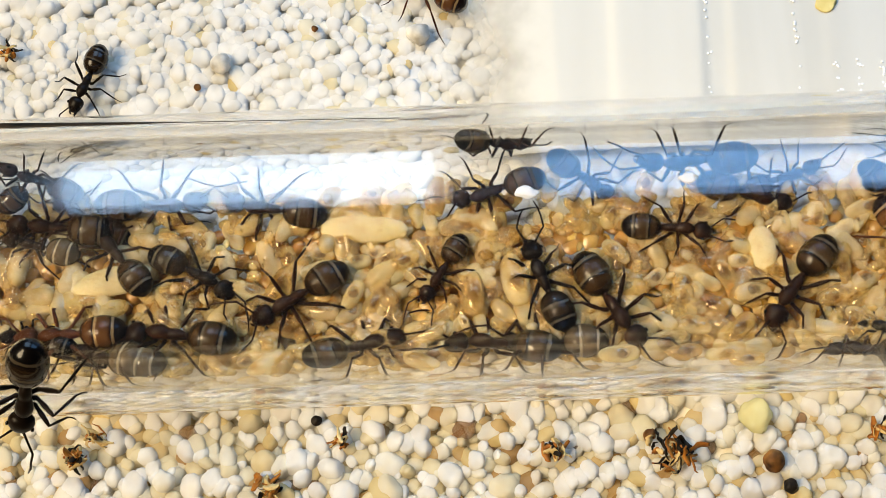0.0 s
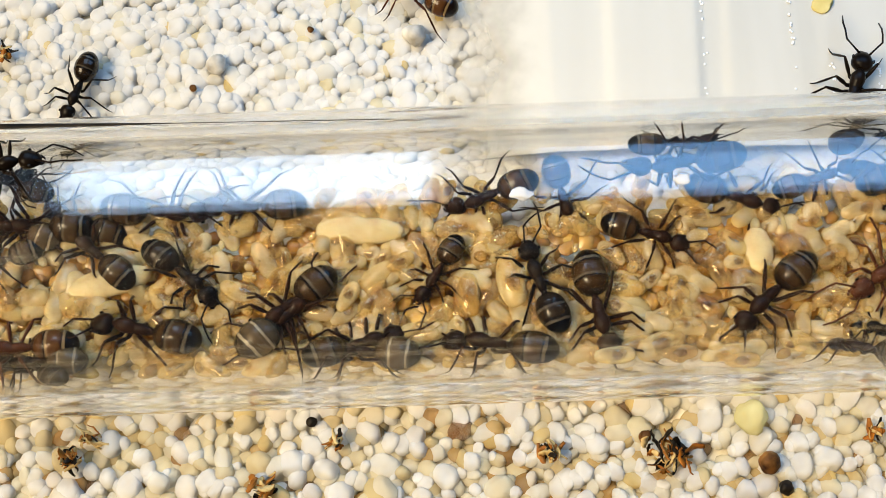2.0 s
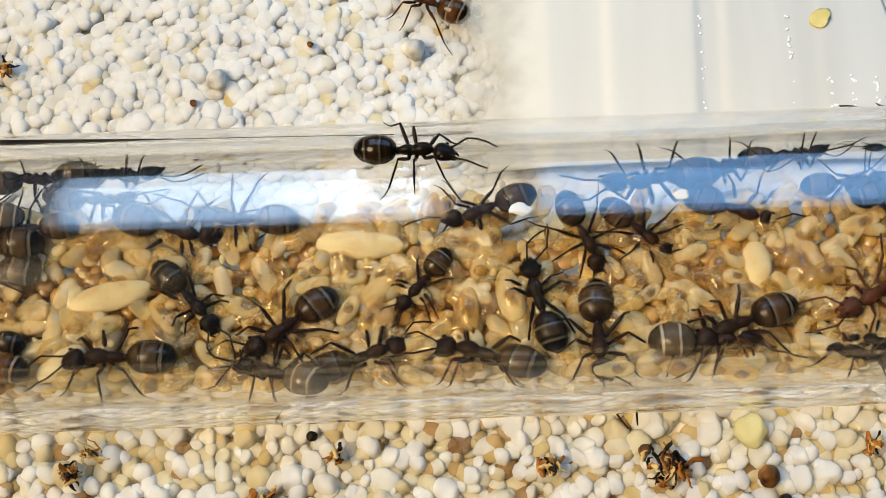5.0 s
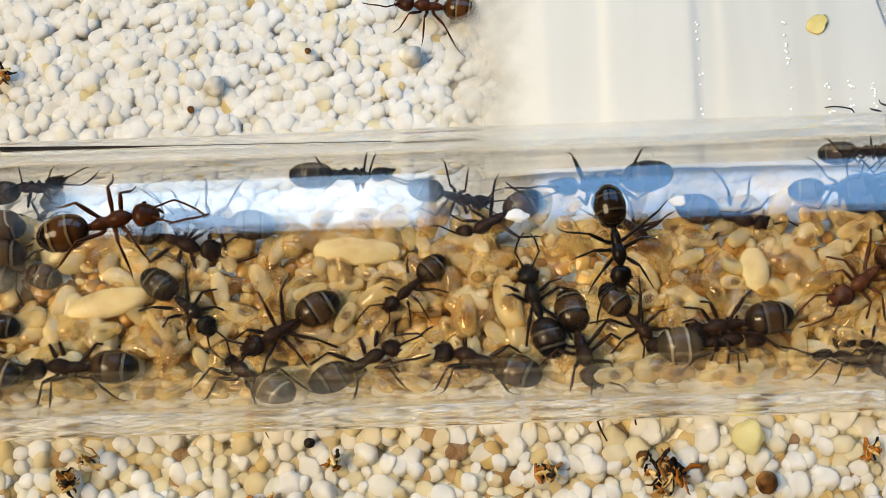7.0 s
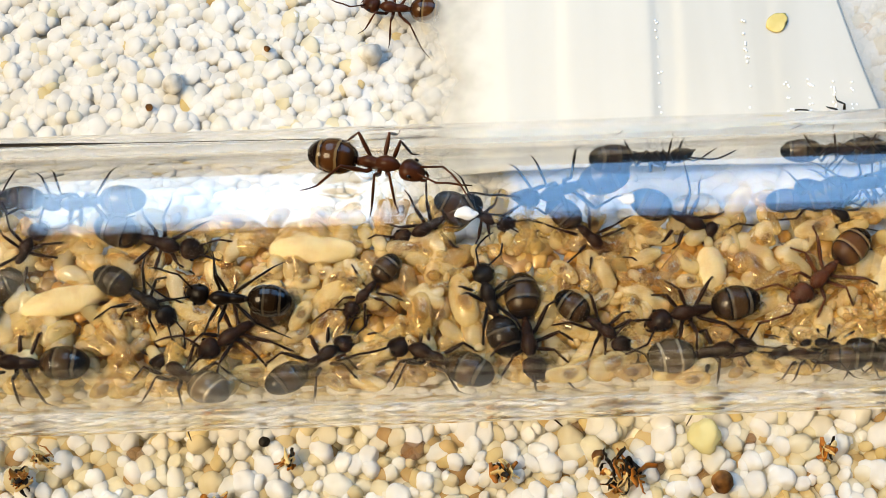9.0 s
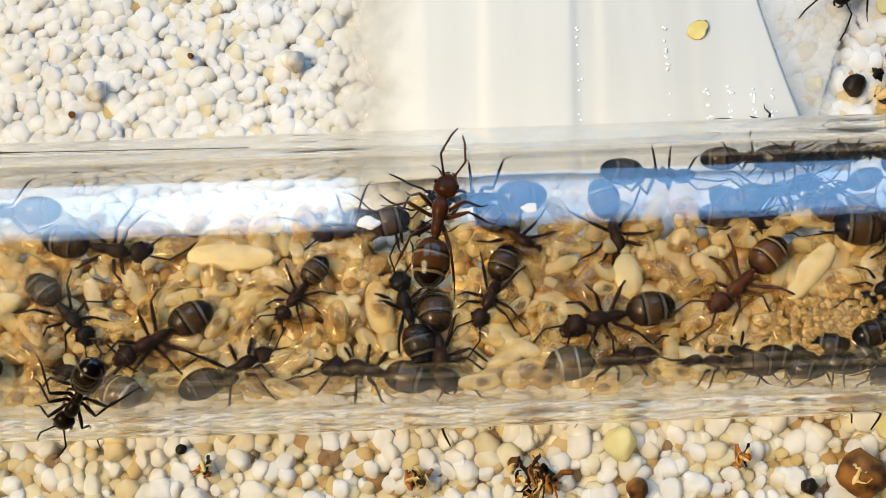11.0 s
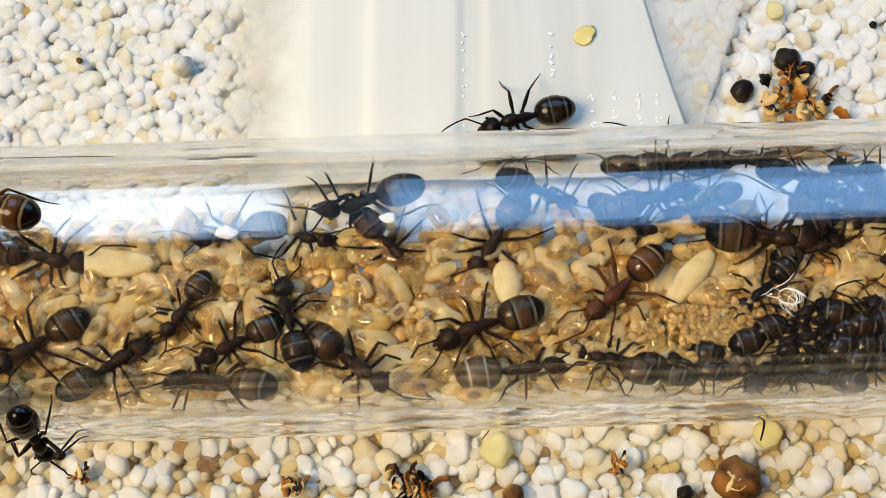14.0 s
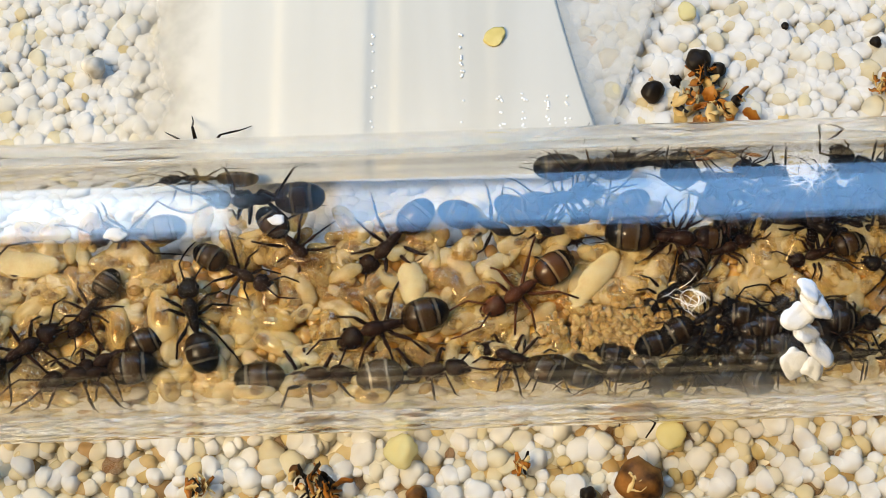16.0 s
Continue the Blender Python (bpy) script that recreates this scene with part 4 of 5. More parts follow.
def motions():
    """Every ant on its way: seconds, place along the tube, turn round it (or place across), heading."""
    go("upright", [(0, 5.54, -7.23, 111), (0.5, 5.57, -7.18, 110), (1, 5.60, -6.98, 109), (1.5, 5.58, -6.92, 109), (2, 5.58, -6.90, 109), (2.5, 5.58, -6.54, 108), (3, 5.62, -6.26, 108), (4, 5.55, -10.10, 106), (6.5, 5.57, -9.78, 105), (7, 5.57, -9.82, 105), (7.5, 5.47, -9.69, 107), (8, 5.47, -10.81, 106), (8.5, 5.53, -10.76, 106), (9, 5.56, -10.04, 106), (11.5, 5.62, -10.11, 106), (12, 5.66, -10.05, 105), (12.5, 5.67, -9.35, 105), (13, 5.69, -9.17, 104), (13.5, 5.71, -9.65, 104), (14, 5.77, -9.56, 104), (14.5, 5.84, -9.35, 103), (15, 5.80, -9.23, 103), (15.5, 5.75, -9.08, 103), (16, 5.83, -9.97, 104)])
    go("nurse", [(0, 9.34, -27.33, -62), (0.5, 9.36, -28.11, -65), (1, 9.11, -28.14, -73), (1.5, 8.88, -28.39, -77), (2, 8.76, -28.52, -81), (2.5, 8.81, -29.28, -82), (3, 8.80, -31.01, -85), (3.5, 9.01, -33.34, -89), (4, 9.02, -35.62, -93), (6.5, 8.02, -36.00, -83), (7, 7.90, -36.83, -81), (7.5, 7.73, -35.25, -82), (8, 7.60, -33.03, -85), (8.5, 7.49, -29.83, -92), (9, 7.45, -30.35, -86), (11.5, 7.27, -36.36, -84), (12, 7.30, -38.28, -81), (12.5, 8.35, -31.86, -74), (13, 8.00, -36.20, -73), (13.5, 8.65, -39.37, -69), (14.5, 9.92, -40.99, -20), (15.2, 11.34, -48.28, -18), (16, 11.93, -49.44, 3)])
    go("forager", [(0, -0.17, 2.04, -122), (0.5, -0.14, 1.76, -123), (1, -0.15, 2.32, -122), (1.5, -0.15, 2.26, -122), (2, -0.15, 2.28, -122), (3.5, -0.58, 2.27, -120), (6.5, -1.29, 8.37, -139), (7, -1.43, 7.51, -137), (7.5, -1.71, 7.53, -138), (8, -1.50, 9.45, -139), (9, -1.33, 4.36, -129), (11.5, -0.32, 7.69, -123), (12, -0.17, 3.56, -113), (12.5, -0.16, 2.13, -111), (13, -0.16, 0.50, -111), (13.5, -0.21, 0.14, -112), (14, -0.20, 0.55, -122), (14.5, 0.03, 5.24, -129), (15, 0.05, 3.80, -125), (15.5, 0.03, 3.93, -120), (16, -0.02, 2.41, -121)])
    go("tender", [(0, -4.71, -44.11, 17), (0.5, -4.90, -44.23, 19), (1, -5.07, -44.46, 17), (1.5, -5.00, -41.93, 19), (2, -4.46, -42.73, 18), (3.5, -4.32, -42.44, 11), (6.5, -4.20, -41.99, 32), (7, -4.19, -42.14, 32), (9, -4.21, -41.71, 39), (11.5, -4.00, -42.35, 32), (12, -3.92, -40.88, 33), (12.5, -3.95, -41.14, 31), (13, -4.07, -39.15, 35), (13.5, -4.06, -38.72, 33), (14, -4.13, -36.80, 38), (14.5, -4.11, -36.14, 37), (15, -4.15, -36.89, 31), (15.5, -4.18, -32.96, 28), (16, -3.96, -28.82, 35)])
    go("watcher", [(0, -8.41, -14.00, -147), (0.5, -8.33, -15.68, -139), (1, -8.39, -17.07, -138), (1.5, -8.51, -17.73, -140), (3.5, -8.77, -26.32, -137), (6.5, -8.51, -19.39, -147), (7, -8.53, -19.41, -147), (7.5, -8.50, -19.58, -146), (8, -8.47, -20.67, -147), (8.5, -8.51, -20.99, -146), (9, -8.48, -21.86, -145), (11.5, -8.40, -22.28, -147), (12, -8.40, -22.76, -147), (12.5, -8.44, -22.32, -147), (13, -8.44, -22.54, -147), (13.5, -8.46, -22.00, -147), (14, -8.43, -22.46, -146), (15, -8.16, -23.00, -146), (16, -8.16, -23.00, -146)])
    go("keeper", [(0, -13.91, 5.33, -29), (1.5, -14.33, 5.84, -37), (3.5, -14.09, 2.46, -49), (6.5, -14.00, -3.85, -49), (7, -14.24, -0.06, -42), (7.5, -14.39, 2.51, -40), (8, -14.27, 2.98, -36), (8.5, -14.10, 1.78, -37), (9, -14.14, 3.65, -34), (12.5, -13.30, -5.12, -55), (16, -13.30, -5.12, -55)])
    go("carrier", [(0, -15.16, -35.87, 170), (1, -15.83, -32.49, 167), (1.5, -16.52, -30.33, 163), (2.5, -16.81, -33.42, 169), (3.5, -17.08, -35.63, 177), (6.5, -19.95, -40.36, 177), (7, -20.28, -39.87, 177), (8, -19.53, -36.20, 179), (9, -20.42, -38.69, 177), (11.5, -20.55, -35.48, 174), (16, -20.55, -35.48, 174)])
    go("climber", [(0, 2.85, 54.62, -161), (0.5, 2.80, 54.89, -162), (1, 2.81, 54.50, -162), (1.5, 2.75, 52.50, -160), (2, 2.78, 51.15, -157), (2.5, 2.73, 52.76, -159), (3, 2.64, 53.41, -162), (3.5, 2.70, 52.59, -161), (4, 2.61, 52.95, -162), (6.5, 3.14, 49.27, -151), (7, 3.34, 47.83, -151), (8, 3.07, 46.93, -147), (9, 2.36, 44.41, -153), (11.5, 2.75, 47.24, -169), (12.5, 2.50, 48.06, -165), (13.5, 2.44, 48.04, -168), (14.5, 2.64, 48.67, -167), (15.5, 2.22, 48.77, -172), (16, 2.17, 48.73, -172)])
    go("scout", [(0, -33.05, 65.85, -3), (4.2, -27.15, 72.31, -3), (6.5, -0.04, 62.31, -16), (7, 1.13, 67.37, -26), (7.5, 1.36, 60.14, -37), (8.2, 3.83, 51.45, -27), (9, 5.05, 49.95, -27), (11.5, 4.60, 46.51, -10), (12.5, 5.34, 45.00, -14), (13.5, 5.55, 46.57, -5), (14.5, 6.82, 41.49, -35), (15, 6.79, 35.35, -31), (16, 8.18, 23.86, -31)])
    go("runner", [(0, 8.18, 61.62, -42), (0.5, 8.10, 57.02, -49), (1, 7.98, 48.69, -70), (1.5, 7.69, 46.78, -71), (2, 7.21, 46.70, -75), (2.5, 7.20, 44.67, -75), (3, 7.10, 42.89, -80), (3.5, 7.57, 39.31, -83), (4, 7.91, 37.88, -70), (6.3, 9.76, 4.14, -60), (7, 11.07, -23.71, -52), (7.5, 11.60, -29.63, -48), (8.5, 11.30, -26.45, -45), (9, 11.41, -26.25, -41), (10.25, 10.80, -9.40, -81), (11.5, 10.19, 7.44, -122), (12, 10.00, 9.57, -126), (12.5, 9.12, 25.80, -177), (12.8, 8.56, 26.32, -189), (13.5, 4.48, -16.80, -152), (14.5, 2.34, -26.11, -151), (16, 1.44, -31.76, -152)])
    go("grazer", [(0, 13.04, 27.13, -5), (0.5, 13.04, 26.76, -5), (1, 13.11, 22.35, -10), (1.5, 13.09, 23.59, -13), (2, 12.02, 24.18, -18), (2.5, 12.08, 27.31, -24), (3, 12.20, 29.88, -30), (3.5, 11.56, 30.88, -34), (4, 11.87, 31.00, -35), (6.5, 11.20, 41.38, -48), (7, 11.27, 41.01, -44), (8, 11.34, 37.85, -44), (8.5, 11.20, 38.20, -43), (9, 11.17, 36.67, -46), (11.5, 11.93, 40.26, -39), (12, 11.76, 39.20, -45), (12.5, 11.73, 38.12, -51), (13, 11.74, 37.53, -52), (13.5, 11.74, 37.05, -56), (14, 11.50, 38.23, -50), (14.5, 11.38, 37.86, -52), (15, 11.39, 37.44, -56), (15.5, 11.43, 37.56, -57), (16, 11.44, 39.08, -50)])
    go("sentry", [(0, 19.52, -16.49, -129), (0.5, 19.04, -17.88, -130), (1, 18.85, -19.04, -138), (1.5, 18.70, -22.41, -139), (2, 18.26, -22.48, -138), (2.5, 17.92, -25.79, -150), (3, 17.83, -26.62, -149), (3.5, 17.44, -28.86, -150), (4, 17.05, -31.56, -153), (6.5, 16.29, -29.42, -168), (7, 16.26, -27.89, -171), (7.5, 16.80, -22.80, -175), (8, 16.64, -20.18, -169), (8.5, 16.78, -19.33, -170), (9, 16.92, -19.02, -170), (11.5, 16.93, -16.35, -171), (12, 16.89, -14.03, -177), (12.5, 16.87, -12.64, -179), (13, 16.83, -13.30, -175), (13.5, 16.72, -16.01, -163), (14, 16.64, -18.80, -163), (14.5, 16.68, -18.97, -163), (15, 16.66, -18.89, -163), (15.5, 16.59, -17.95, -164), (16, 16.68, -18.37, -165)])
    go("porter", [(0, 17.68, 45.13, -17), (0.5, 17.73, 44.70, -16), (1, 17.86, 42.40, -18), (1.5, 17.52, 43.49, -21), (2, 17.22, 44.23, -19), (2.5, 17.43, 46.55, -19), (3, 17.29, 47.32, -17), (3.5, 17.20, 46.90, -22), (4, 17.22, 46.36, -23), (6.5, 16.95, 44.50, -16), (7, 16.98, 44.74, -16), (7.5, 17.11, 45.49, -13), (8, 17.18, 45.31, -14), (8.5, 16.90, 44.26, -17), (9, 16.66, 43.54, -26), (11.5, 17.78, 40.72, -95), (12, 18.01, 40.75, -116), (12.5, 17.83, 40.05, -119), (13, 17.69, 39.42, -119), (13.5, 17.38, 39.45, -124), (14, 17.53, 39.79, -122), (14.5, 17.37, 38.50, -121), (15, 17.35, 38.07, -120), (15.5, 17.24, 38.40, -126), (16, 17.03, 39.30, -134)])
    go("glider", [(0, 13.92, 76.43, -175), (1.5, 13.62, 77.69, -171), (2, 13.51, 76.57, -168), (2.5, 13.51, 75.12, -168), (3, 13.36, 75.94, -173), (3.5, 13.16, 75.52, -175), (4, 13.06, 74.28, -173), (7, 9.61, 79.72, -167), (7.5, 9.30, 79.65, -164), (8, 9.27, 77.72, -160), (8.5, 9.62, 75.28, -156), (9, 9.90, 71.12, -157), (11.5, 9.83, 69.61, -181), (12.5, 9.44, 72.73, -175), (13, 9.75, 74.63, -157), (13.5, 10.11, 73.55, -155), (14, 10.22, 73.80, -155), (14.5, 10.31, 71.92, -158), (15, 10.18, 77.25, -174), (15.5, 9.89, 76.25, -176), (16, 9.77, 77.03, -179)])
    go("courier", [(0, 3.18, 104.46, -31), (0.5, 6.10, 85.51, -19), (1, 8.28, 88.34, 3), (1.5, 10.60, 91.41, 24), (2, 13.21, 95.63, 4), (2.5, 14.81, 93.69, 2), (3.5, 16.58, 97.67, 6), (4.2, 17.07, 92.79, 4), (6.5, 23.37, 102.31, 42), (7, 23.38, 111.24, 26), (8, 23.45, 111.22, 19), (8.5, 23.68, 111.36, 19), (9, 23.85, 111.39, 16), (11.5, 24.34, 110.90, 14), (12, 24.33, 111.10, 6), (12.5, 24.42, 110.80, 1), (13, 24.69, 110.86, 4), (14.5, 26.34, 110.40, 33), (16, 28.11, 110.23, 18)])
    go("wanderer", [(0, 19.48, 57.07, 25), (0.5, 20.61, 56.84, 25), (1, 20.34, 55.95, 25), (1.5, 20.39, 56.37, 25), (2, 21.67, 57.84, 25), (2.5, 22.52, 65.57, 29), (3, 23.24, 66.71, 29), (3.5, 23.82, 67.78, 30), (4, 23.48, 64.69, 12), (6.5, 23.22, 63.29, 5), (7, 22.80, 64.03, 5), (9, 24.10, 53.04, 1), (11.5, 25.08, 45.01, -6), (12, 24.94, 44.80, -3), (12.5, 25.20, 42.92, -10), (13, 25.27, 43.47, -12), (13.5, 25.47, 43.50, -16), (14, 25.85, 43.78, -20), (14.5, 26.03, 44.80, -30), (15, 26.08, 44.42, -30), (15.5, 26.04, 44.74, -30), (16, 26.10, 44.65, -30)])
    go("helper", [(0, 2.75, -45.84, 169), (1.5, 2.74, -45.68, 167), (2, 2.85, -44.75, 166), (2.5, 2.82, -44.70, 164), (4, 2.36, -43.11, 162), (6.5, 2.23, -42.63, 155), (7, 2.24, -43.17, 155), (7.5, 2.17, -43.03, 156), (8, 2.21, -43.30, 155), (8.5, 2.21, -43.01, 152), (9, 2.20, -42.12, 151), (11.5, 3.75, -46.32, 163), (12, 3.90, -45.13, 160), (12.5, 3.66, -45.69, 168), (13, 3.42, -47.24, 171), (13.5, 2.57, -48.76, 170), (14, 1.67, -48.41, 167), (14.5, 1.60, -48.85, 171), (15, 1.37, -47.18, 169), (16, 0.23, -42.18, 188)])
    go("replete", [(0, 5.58, -45.55, 179), (1.5, -3.54, -46.99, 173), (2.5, -5.01, -51.80, 169), (3.5, -6.82, -63.53, 167), (6.5, -10.42, -47.25, 139), (7, -10.53, -46.82, 138), (7.5, -10.65, -46.56, 147), (8, -11.16, -48.14, 138), (8.5, -11.16, -48.78, 138), (9, -11.56, -48.28, 140), (11.5, -11.93, -48.10, 151), (16, -11.93, -48.10, 151)])
    go("replete_two", [(0, -19.44, -44.54, 165), (0.5, -16.08, -41.67, 108), (1, -12.71, -38.80, 50), (1.5, -12.13, -36.24, 50), (2, -8.54, -25.15, 42), (2.5, -4.65, -10.47, 19), (3, 0.81, -31.54, -11), (3.5, 7.57, -43.17, 2), (4.2, 13.38, -41.10, -1), (6.5, 15.60, -39.32, 2), (7, 15.51, -38.01, 5), (9, 17.42, -43.92, 9), (11.5, 16.47, -43.77, 8), (12, 16.49, -44.97, 9), (12.5, 16.64, -45.01, 8), (13, 16.51, -47.86, 10), (13.5, 16.40, -48.13, 10), (14, 18.45, -46.17, 8), (14.5, 18.37, -44.20, 8), (15, 18.80, -47.55, 9), (15.5, 19.16, -45.10, 8), (16, 18.41, -47.56, 9)])
    go("digger", [(0, 22.36, -72.44, 141), (0.5, 22.69, -63.68, 136), (1, 22.73, -62.74, 135), (1.5, 22.77, -61.65, 134), (2, 22.80, -64.52, 136), (2.5, 22.77, -67.33, 138), (3, 23.28, -55.95, 141), (3.5, 23.21, -56.43, 140), (4, 23.31, -55.03, 144), (6.5, 23.01, -52.37, 156), (7, 22.88, -51.67, 158), (7.5, 22.74, -50.86, 158), (8, 22.65, -49.24, 163), (8.5, 22.87, -48.21, 168), (9, 23.04, -46.94, 171), (11.5, 23.03, -46.43, 174), (12, 23.09, -45.92, 173), (12.5, 23.10, -43.83, 167), (13, 23.26, -42.86, 162), (13.5, 23.48, -41.79, 157), (14, 23.52, -42.25, 154), (14.5, 23.52, -40.95, 150), (15, 23.46, -40.75, 150), (16, 23.74, -40.66, 153)])
    go("redleg", [(0, 26.65, 11.07, -56), (1.5, 25.40, -0.88, -133), (3.5, 24.71, -11.10, -143), (6.5, 24.56, -10.91, -149), (7, 24.33, 3.77, -141), (7.5, 24.29, 7.04, -141), (8, 24.23, 6.98, -141), (8.5, 24.47, 6.25, -142), (9, 24.45, 5.75, -137), (11.5, 24.58, 4.05, -136), (12, 24.72, 3.42, -134), (12.5, 24.78, 3.52, -133), (13, 24.79, 4.46, -134), (13.5, 24.70, 4.13, -134), (14, 24.49, 4.25, -137), (14.5, 24.52, 3.10, -137), (15, 24.43, 1.91, -136), (15.5, 24.41, 3.44, -141), (16, 24.47, 4.58, -146)])
    go("crosser", [(0, 33.93, 33.31, -6), (11.5, 33.51, 34.80, -6), (12, 33.45, 35.46, -6), (12.5, 33.35, 35.51, -6), (13, 33.25, 36.04, -6), (13.5, 33.18, 35.62, -6), (14, 33.11, 34.95, -6), (14.5, 33.06, 35.16, -6), (15, 32.94, 35.54, -6), (15.5, 32.93, 35.43, -6), (16, 32.83, 36.23, -6)])
    go("ground_ant", [(0, -21.33, 13.29, -112), (1.5, -21.47, 12.91, -111), (2, -21.58, 12.82, -110), (2.5, -22.29, 11.29, -112), (3.5, -23.11, 6.62, -113), (16, -23.11, 6.62, -113)])
    go("stalker", [(0, -26.82, 14.98, 24), (2, -21.25, 17.11, 19), (2.5, -18.44, 19.94, 25), (3, -15.36, 24.22, 30), (3.5, -12.28, 30.83, 45), (4, -10.62, 33.10, 19), (4.2, -9.11, 31.42, 10), (6.3, 9.00, 14.63, -27), (6.5, 9.32, 11.10, -39), (6.7, 9.34, 4.79, -59), (7.1, 8.23, -8.93, -89), (7.5, 5.54, -6.75, -126), (7.9, 3.21, -4.67, -158), (8.1, 1.37, -7.37, -142), (8.5, -1.74, -20.49, -141), (9, -6.98, -22.21, -185), (9.2, -8.24, -19.81, -185), (10.3, -10.37, -33.70, -124), (11.5, -10.29, -63.21, -115), (12, -9.64, -65.00, -105), (12.5, -8.94, -66.96, -97), (13, -7.95, -70.26, -91), (13.5, -6.90, -65.05, -88), (14, -6.06, -69.92, -84), (14.5, -4.93, -67.64, -82), (15, -5.55, -74.29, -81), (16, -6.95, -98.36, -71)])
    go("lurker", [(0, 27.04, 6.15, 83), (1.5, 24.63, 7.78, 74), (2, 24.36, 10.15, 68), (2.5, 27.29, 12.16, 37), (3, 28.43, 13.46, 27), (4, 36.36, 14.02, 8), (6, 61.52, 21.56, 8), (16, 61.52, 21.56, 8)])
    go("idler", [(0, 28.16, 8.62, 175), (6.5, 27.06, 9.14, 175), (9, 26.96, 9.24, 178), (12, 27.50, 9.00, 176), (16, 28.30, 8.55, 174)])
    go("dasher", [(0, -27.84, 72.94, 5), (3, -17.26, 91.07, -2), (3.5, -9.42, 98.34, -27), (4, -0.22, 93.68, -13), (4.2, 3.75, 90.64, -3), (6.5, 24.55, 71.88, 13), (9, 26.86, 65.27, 11), (16, 26.86, 65.27, 11)])
    go("rover", [(0, -29.90, -9.57, 11), (6.5, -20.60, -6.06, 13), (7, -15.60, 3.66, 13), (7.5, -13.21, 2.45, 6), (8, -9.87, 17.88, 32), (8.5, -5.80, 23.73, 11), (9, -0.26, 20.65, -15), (9.2, 1.29, 12.41, -24), (10.35, 4.49, 5.40, 36), (11.5, 8.80, -1.61, 97), (12, 7.20, 18.99, 101), (12.5, 4.87, 23.71, 117), (13, 2.54, 21.28, 142), (13.5, -2.60, 19.98, 159), (14, -7.76, 13.51, 164), (16, -16.62, 7.56, 169)])
    go("descender", [(0, -20.61, -59.30, -105), (0.5, -21.62, -62.23, -108), (1, -23.75, -63.60, -112), (4, -27.32, -55.75, -113), (16, -27.32, -55.75, -113)])
    go("strayer", [(0, 35.15, 20.78, -128), (9, 35.15, 20.78, -128), (11.5, 32.30, 19.30, -126), (12, 30.20, 16.80, -134), (12.5, 28.44, 14.91, -137), (13, 24.95, 13.35, -156), (13.5, 22.79, 11.54, -150), (14, 19.37, 10.57, -166), (14.5, 16.07, 9.75, -171), (15, 12.81, 8.95, -179), (16, 6.30, 8.75, -183)])
    go("edge_ant", [(0, -0.66, 18.73, 153), (0.5, -0.83, 18.76, 153), (1, -0.67, 18.56, 153), (1.5, -0.92, 18.51, 153), (2, -1.00, 18.53, 153), (2.5, -0.90, 18.76, 153), (3, -0.56, 18.35, 153), (3.5, -0.08, 18.24, 153), (4, -0.32, 18.79, 153), (6.5, 0.19, 19.06, 167), (7, 0.28, 19.02, 173), (7.5, 0.54, 19.35, 173), (8, 1.10, 19.04, 173), (8.5, 0.61, 18.88, 173), (9, 0.69, 18.75, 173), (11.5, -0.61, 25.14, 166), (16, -0.61, 25.14, 166)])
    go("second", [(0, -16.18, 52.71, -2), (1.5, -15.95, 48.32, -6), (3.5, -15.05, 45.22, -9), (6.5, -15.16, 45.10, -23), (7, -14.83, 42.69, -23), (9, -13.43, 40.71, -19), (11.5, -11.04, 40.48, -11), (12, -10.40, 40.96, -10), (12.5, -9.76, 40.35, -13), (14.5, -8.08, 37.51, -14), (16, -8.08, 37.51, -14)])
    go("first", [(0, -9.92, 46.28, 170), (1.5, -10.06, 48.14, 182), (2.5, -11.52, 49.91, 181), (3.5, -11.04, 49.93, 180), (6.5, -11.92, 54.49, 173), (7, -12.45, 55.31, 173), (9, -16.92, 72.81, 184), (11.5, -17.04, 69.74, 184), (16, -17.04, 69.74, 184)])
    go("left_one", [(0, -22.60, 75.32, 140), (1.5, -23.69, 75.65, 142), (2.5, -24.22, 78.22, 147), (3, -22.73, 86.88, 87), (3.5, -21.23, 95.54, 28), (6.5, -22.64, 94.45, 4), (7, -22.08, 92.75, 15), (8, -21.99, 87.13, 89), (9, -21.89, 81.52, 163), (16, -21.89, 81.52, 163)])
    go("left_two", [(0, -20.34, 43.39, 150), (1.5, -20.49, 42.59, 153), (3.5, -21.03, 44.38, 183), (7, -26.31, 54.76, 184), (8, -23.67, 44.40, 123), (9, -21.03, 34.05, 63), (16, -21.03, 34.05, 63)])
    go("left_three", [(0, -25.88, 46.15, -143), (1.5, -24.83, 24.31, -161), (3.5, -25.95, 14.25, -149), (7, -23.92, 29.26, -199), (9, -23.60, 3.87, -153), (16, -23.60, 3.87, -153)])
    go("left_four", [(0, -23.17, 28.96, 163), (1.5, -23.43, 33.42, 162), (3.5, -26.04, 65.20, 143), (7, -26.09, 53.63, 195), (9, -24.54, 0.61, 160), (16, -24.54, 0.61, 160)])
    go("left_five", [(0, -23.04, -36.01, 165), (1.5, -22.17, -51.74, 134), (3.5, -24.54, -40.58, 166), (7, -26.06, -7.94, 169), (9, -25.49, -28.03, 167), (16, -25.49, -28.03, 167)])
    go("left_six", [(0, -22.20, 40.00, 172), (1.5, -22.60, 41.00, 174), (3.5, -24.60, 42.00, 178), (7, -26.80, 40.00, 176), (16, -27.00, 40.00, 176)])
    go("left_seven", [(0, -21.20, -34.00, 184), (1.0, -22.00, -35.00, 190), (2.0, -23.60, -40.00, 184), (3.5, -25.40, -40.00, 170), (7, -26.60, -38.00, 168), (16, -26.80, -38.00, 168)])
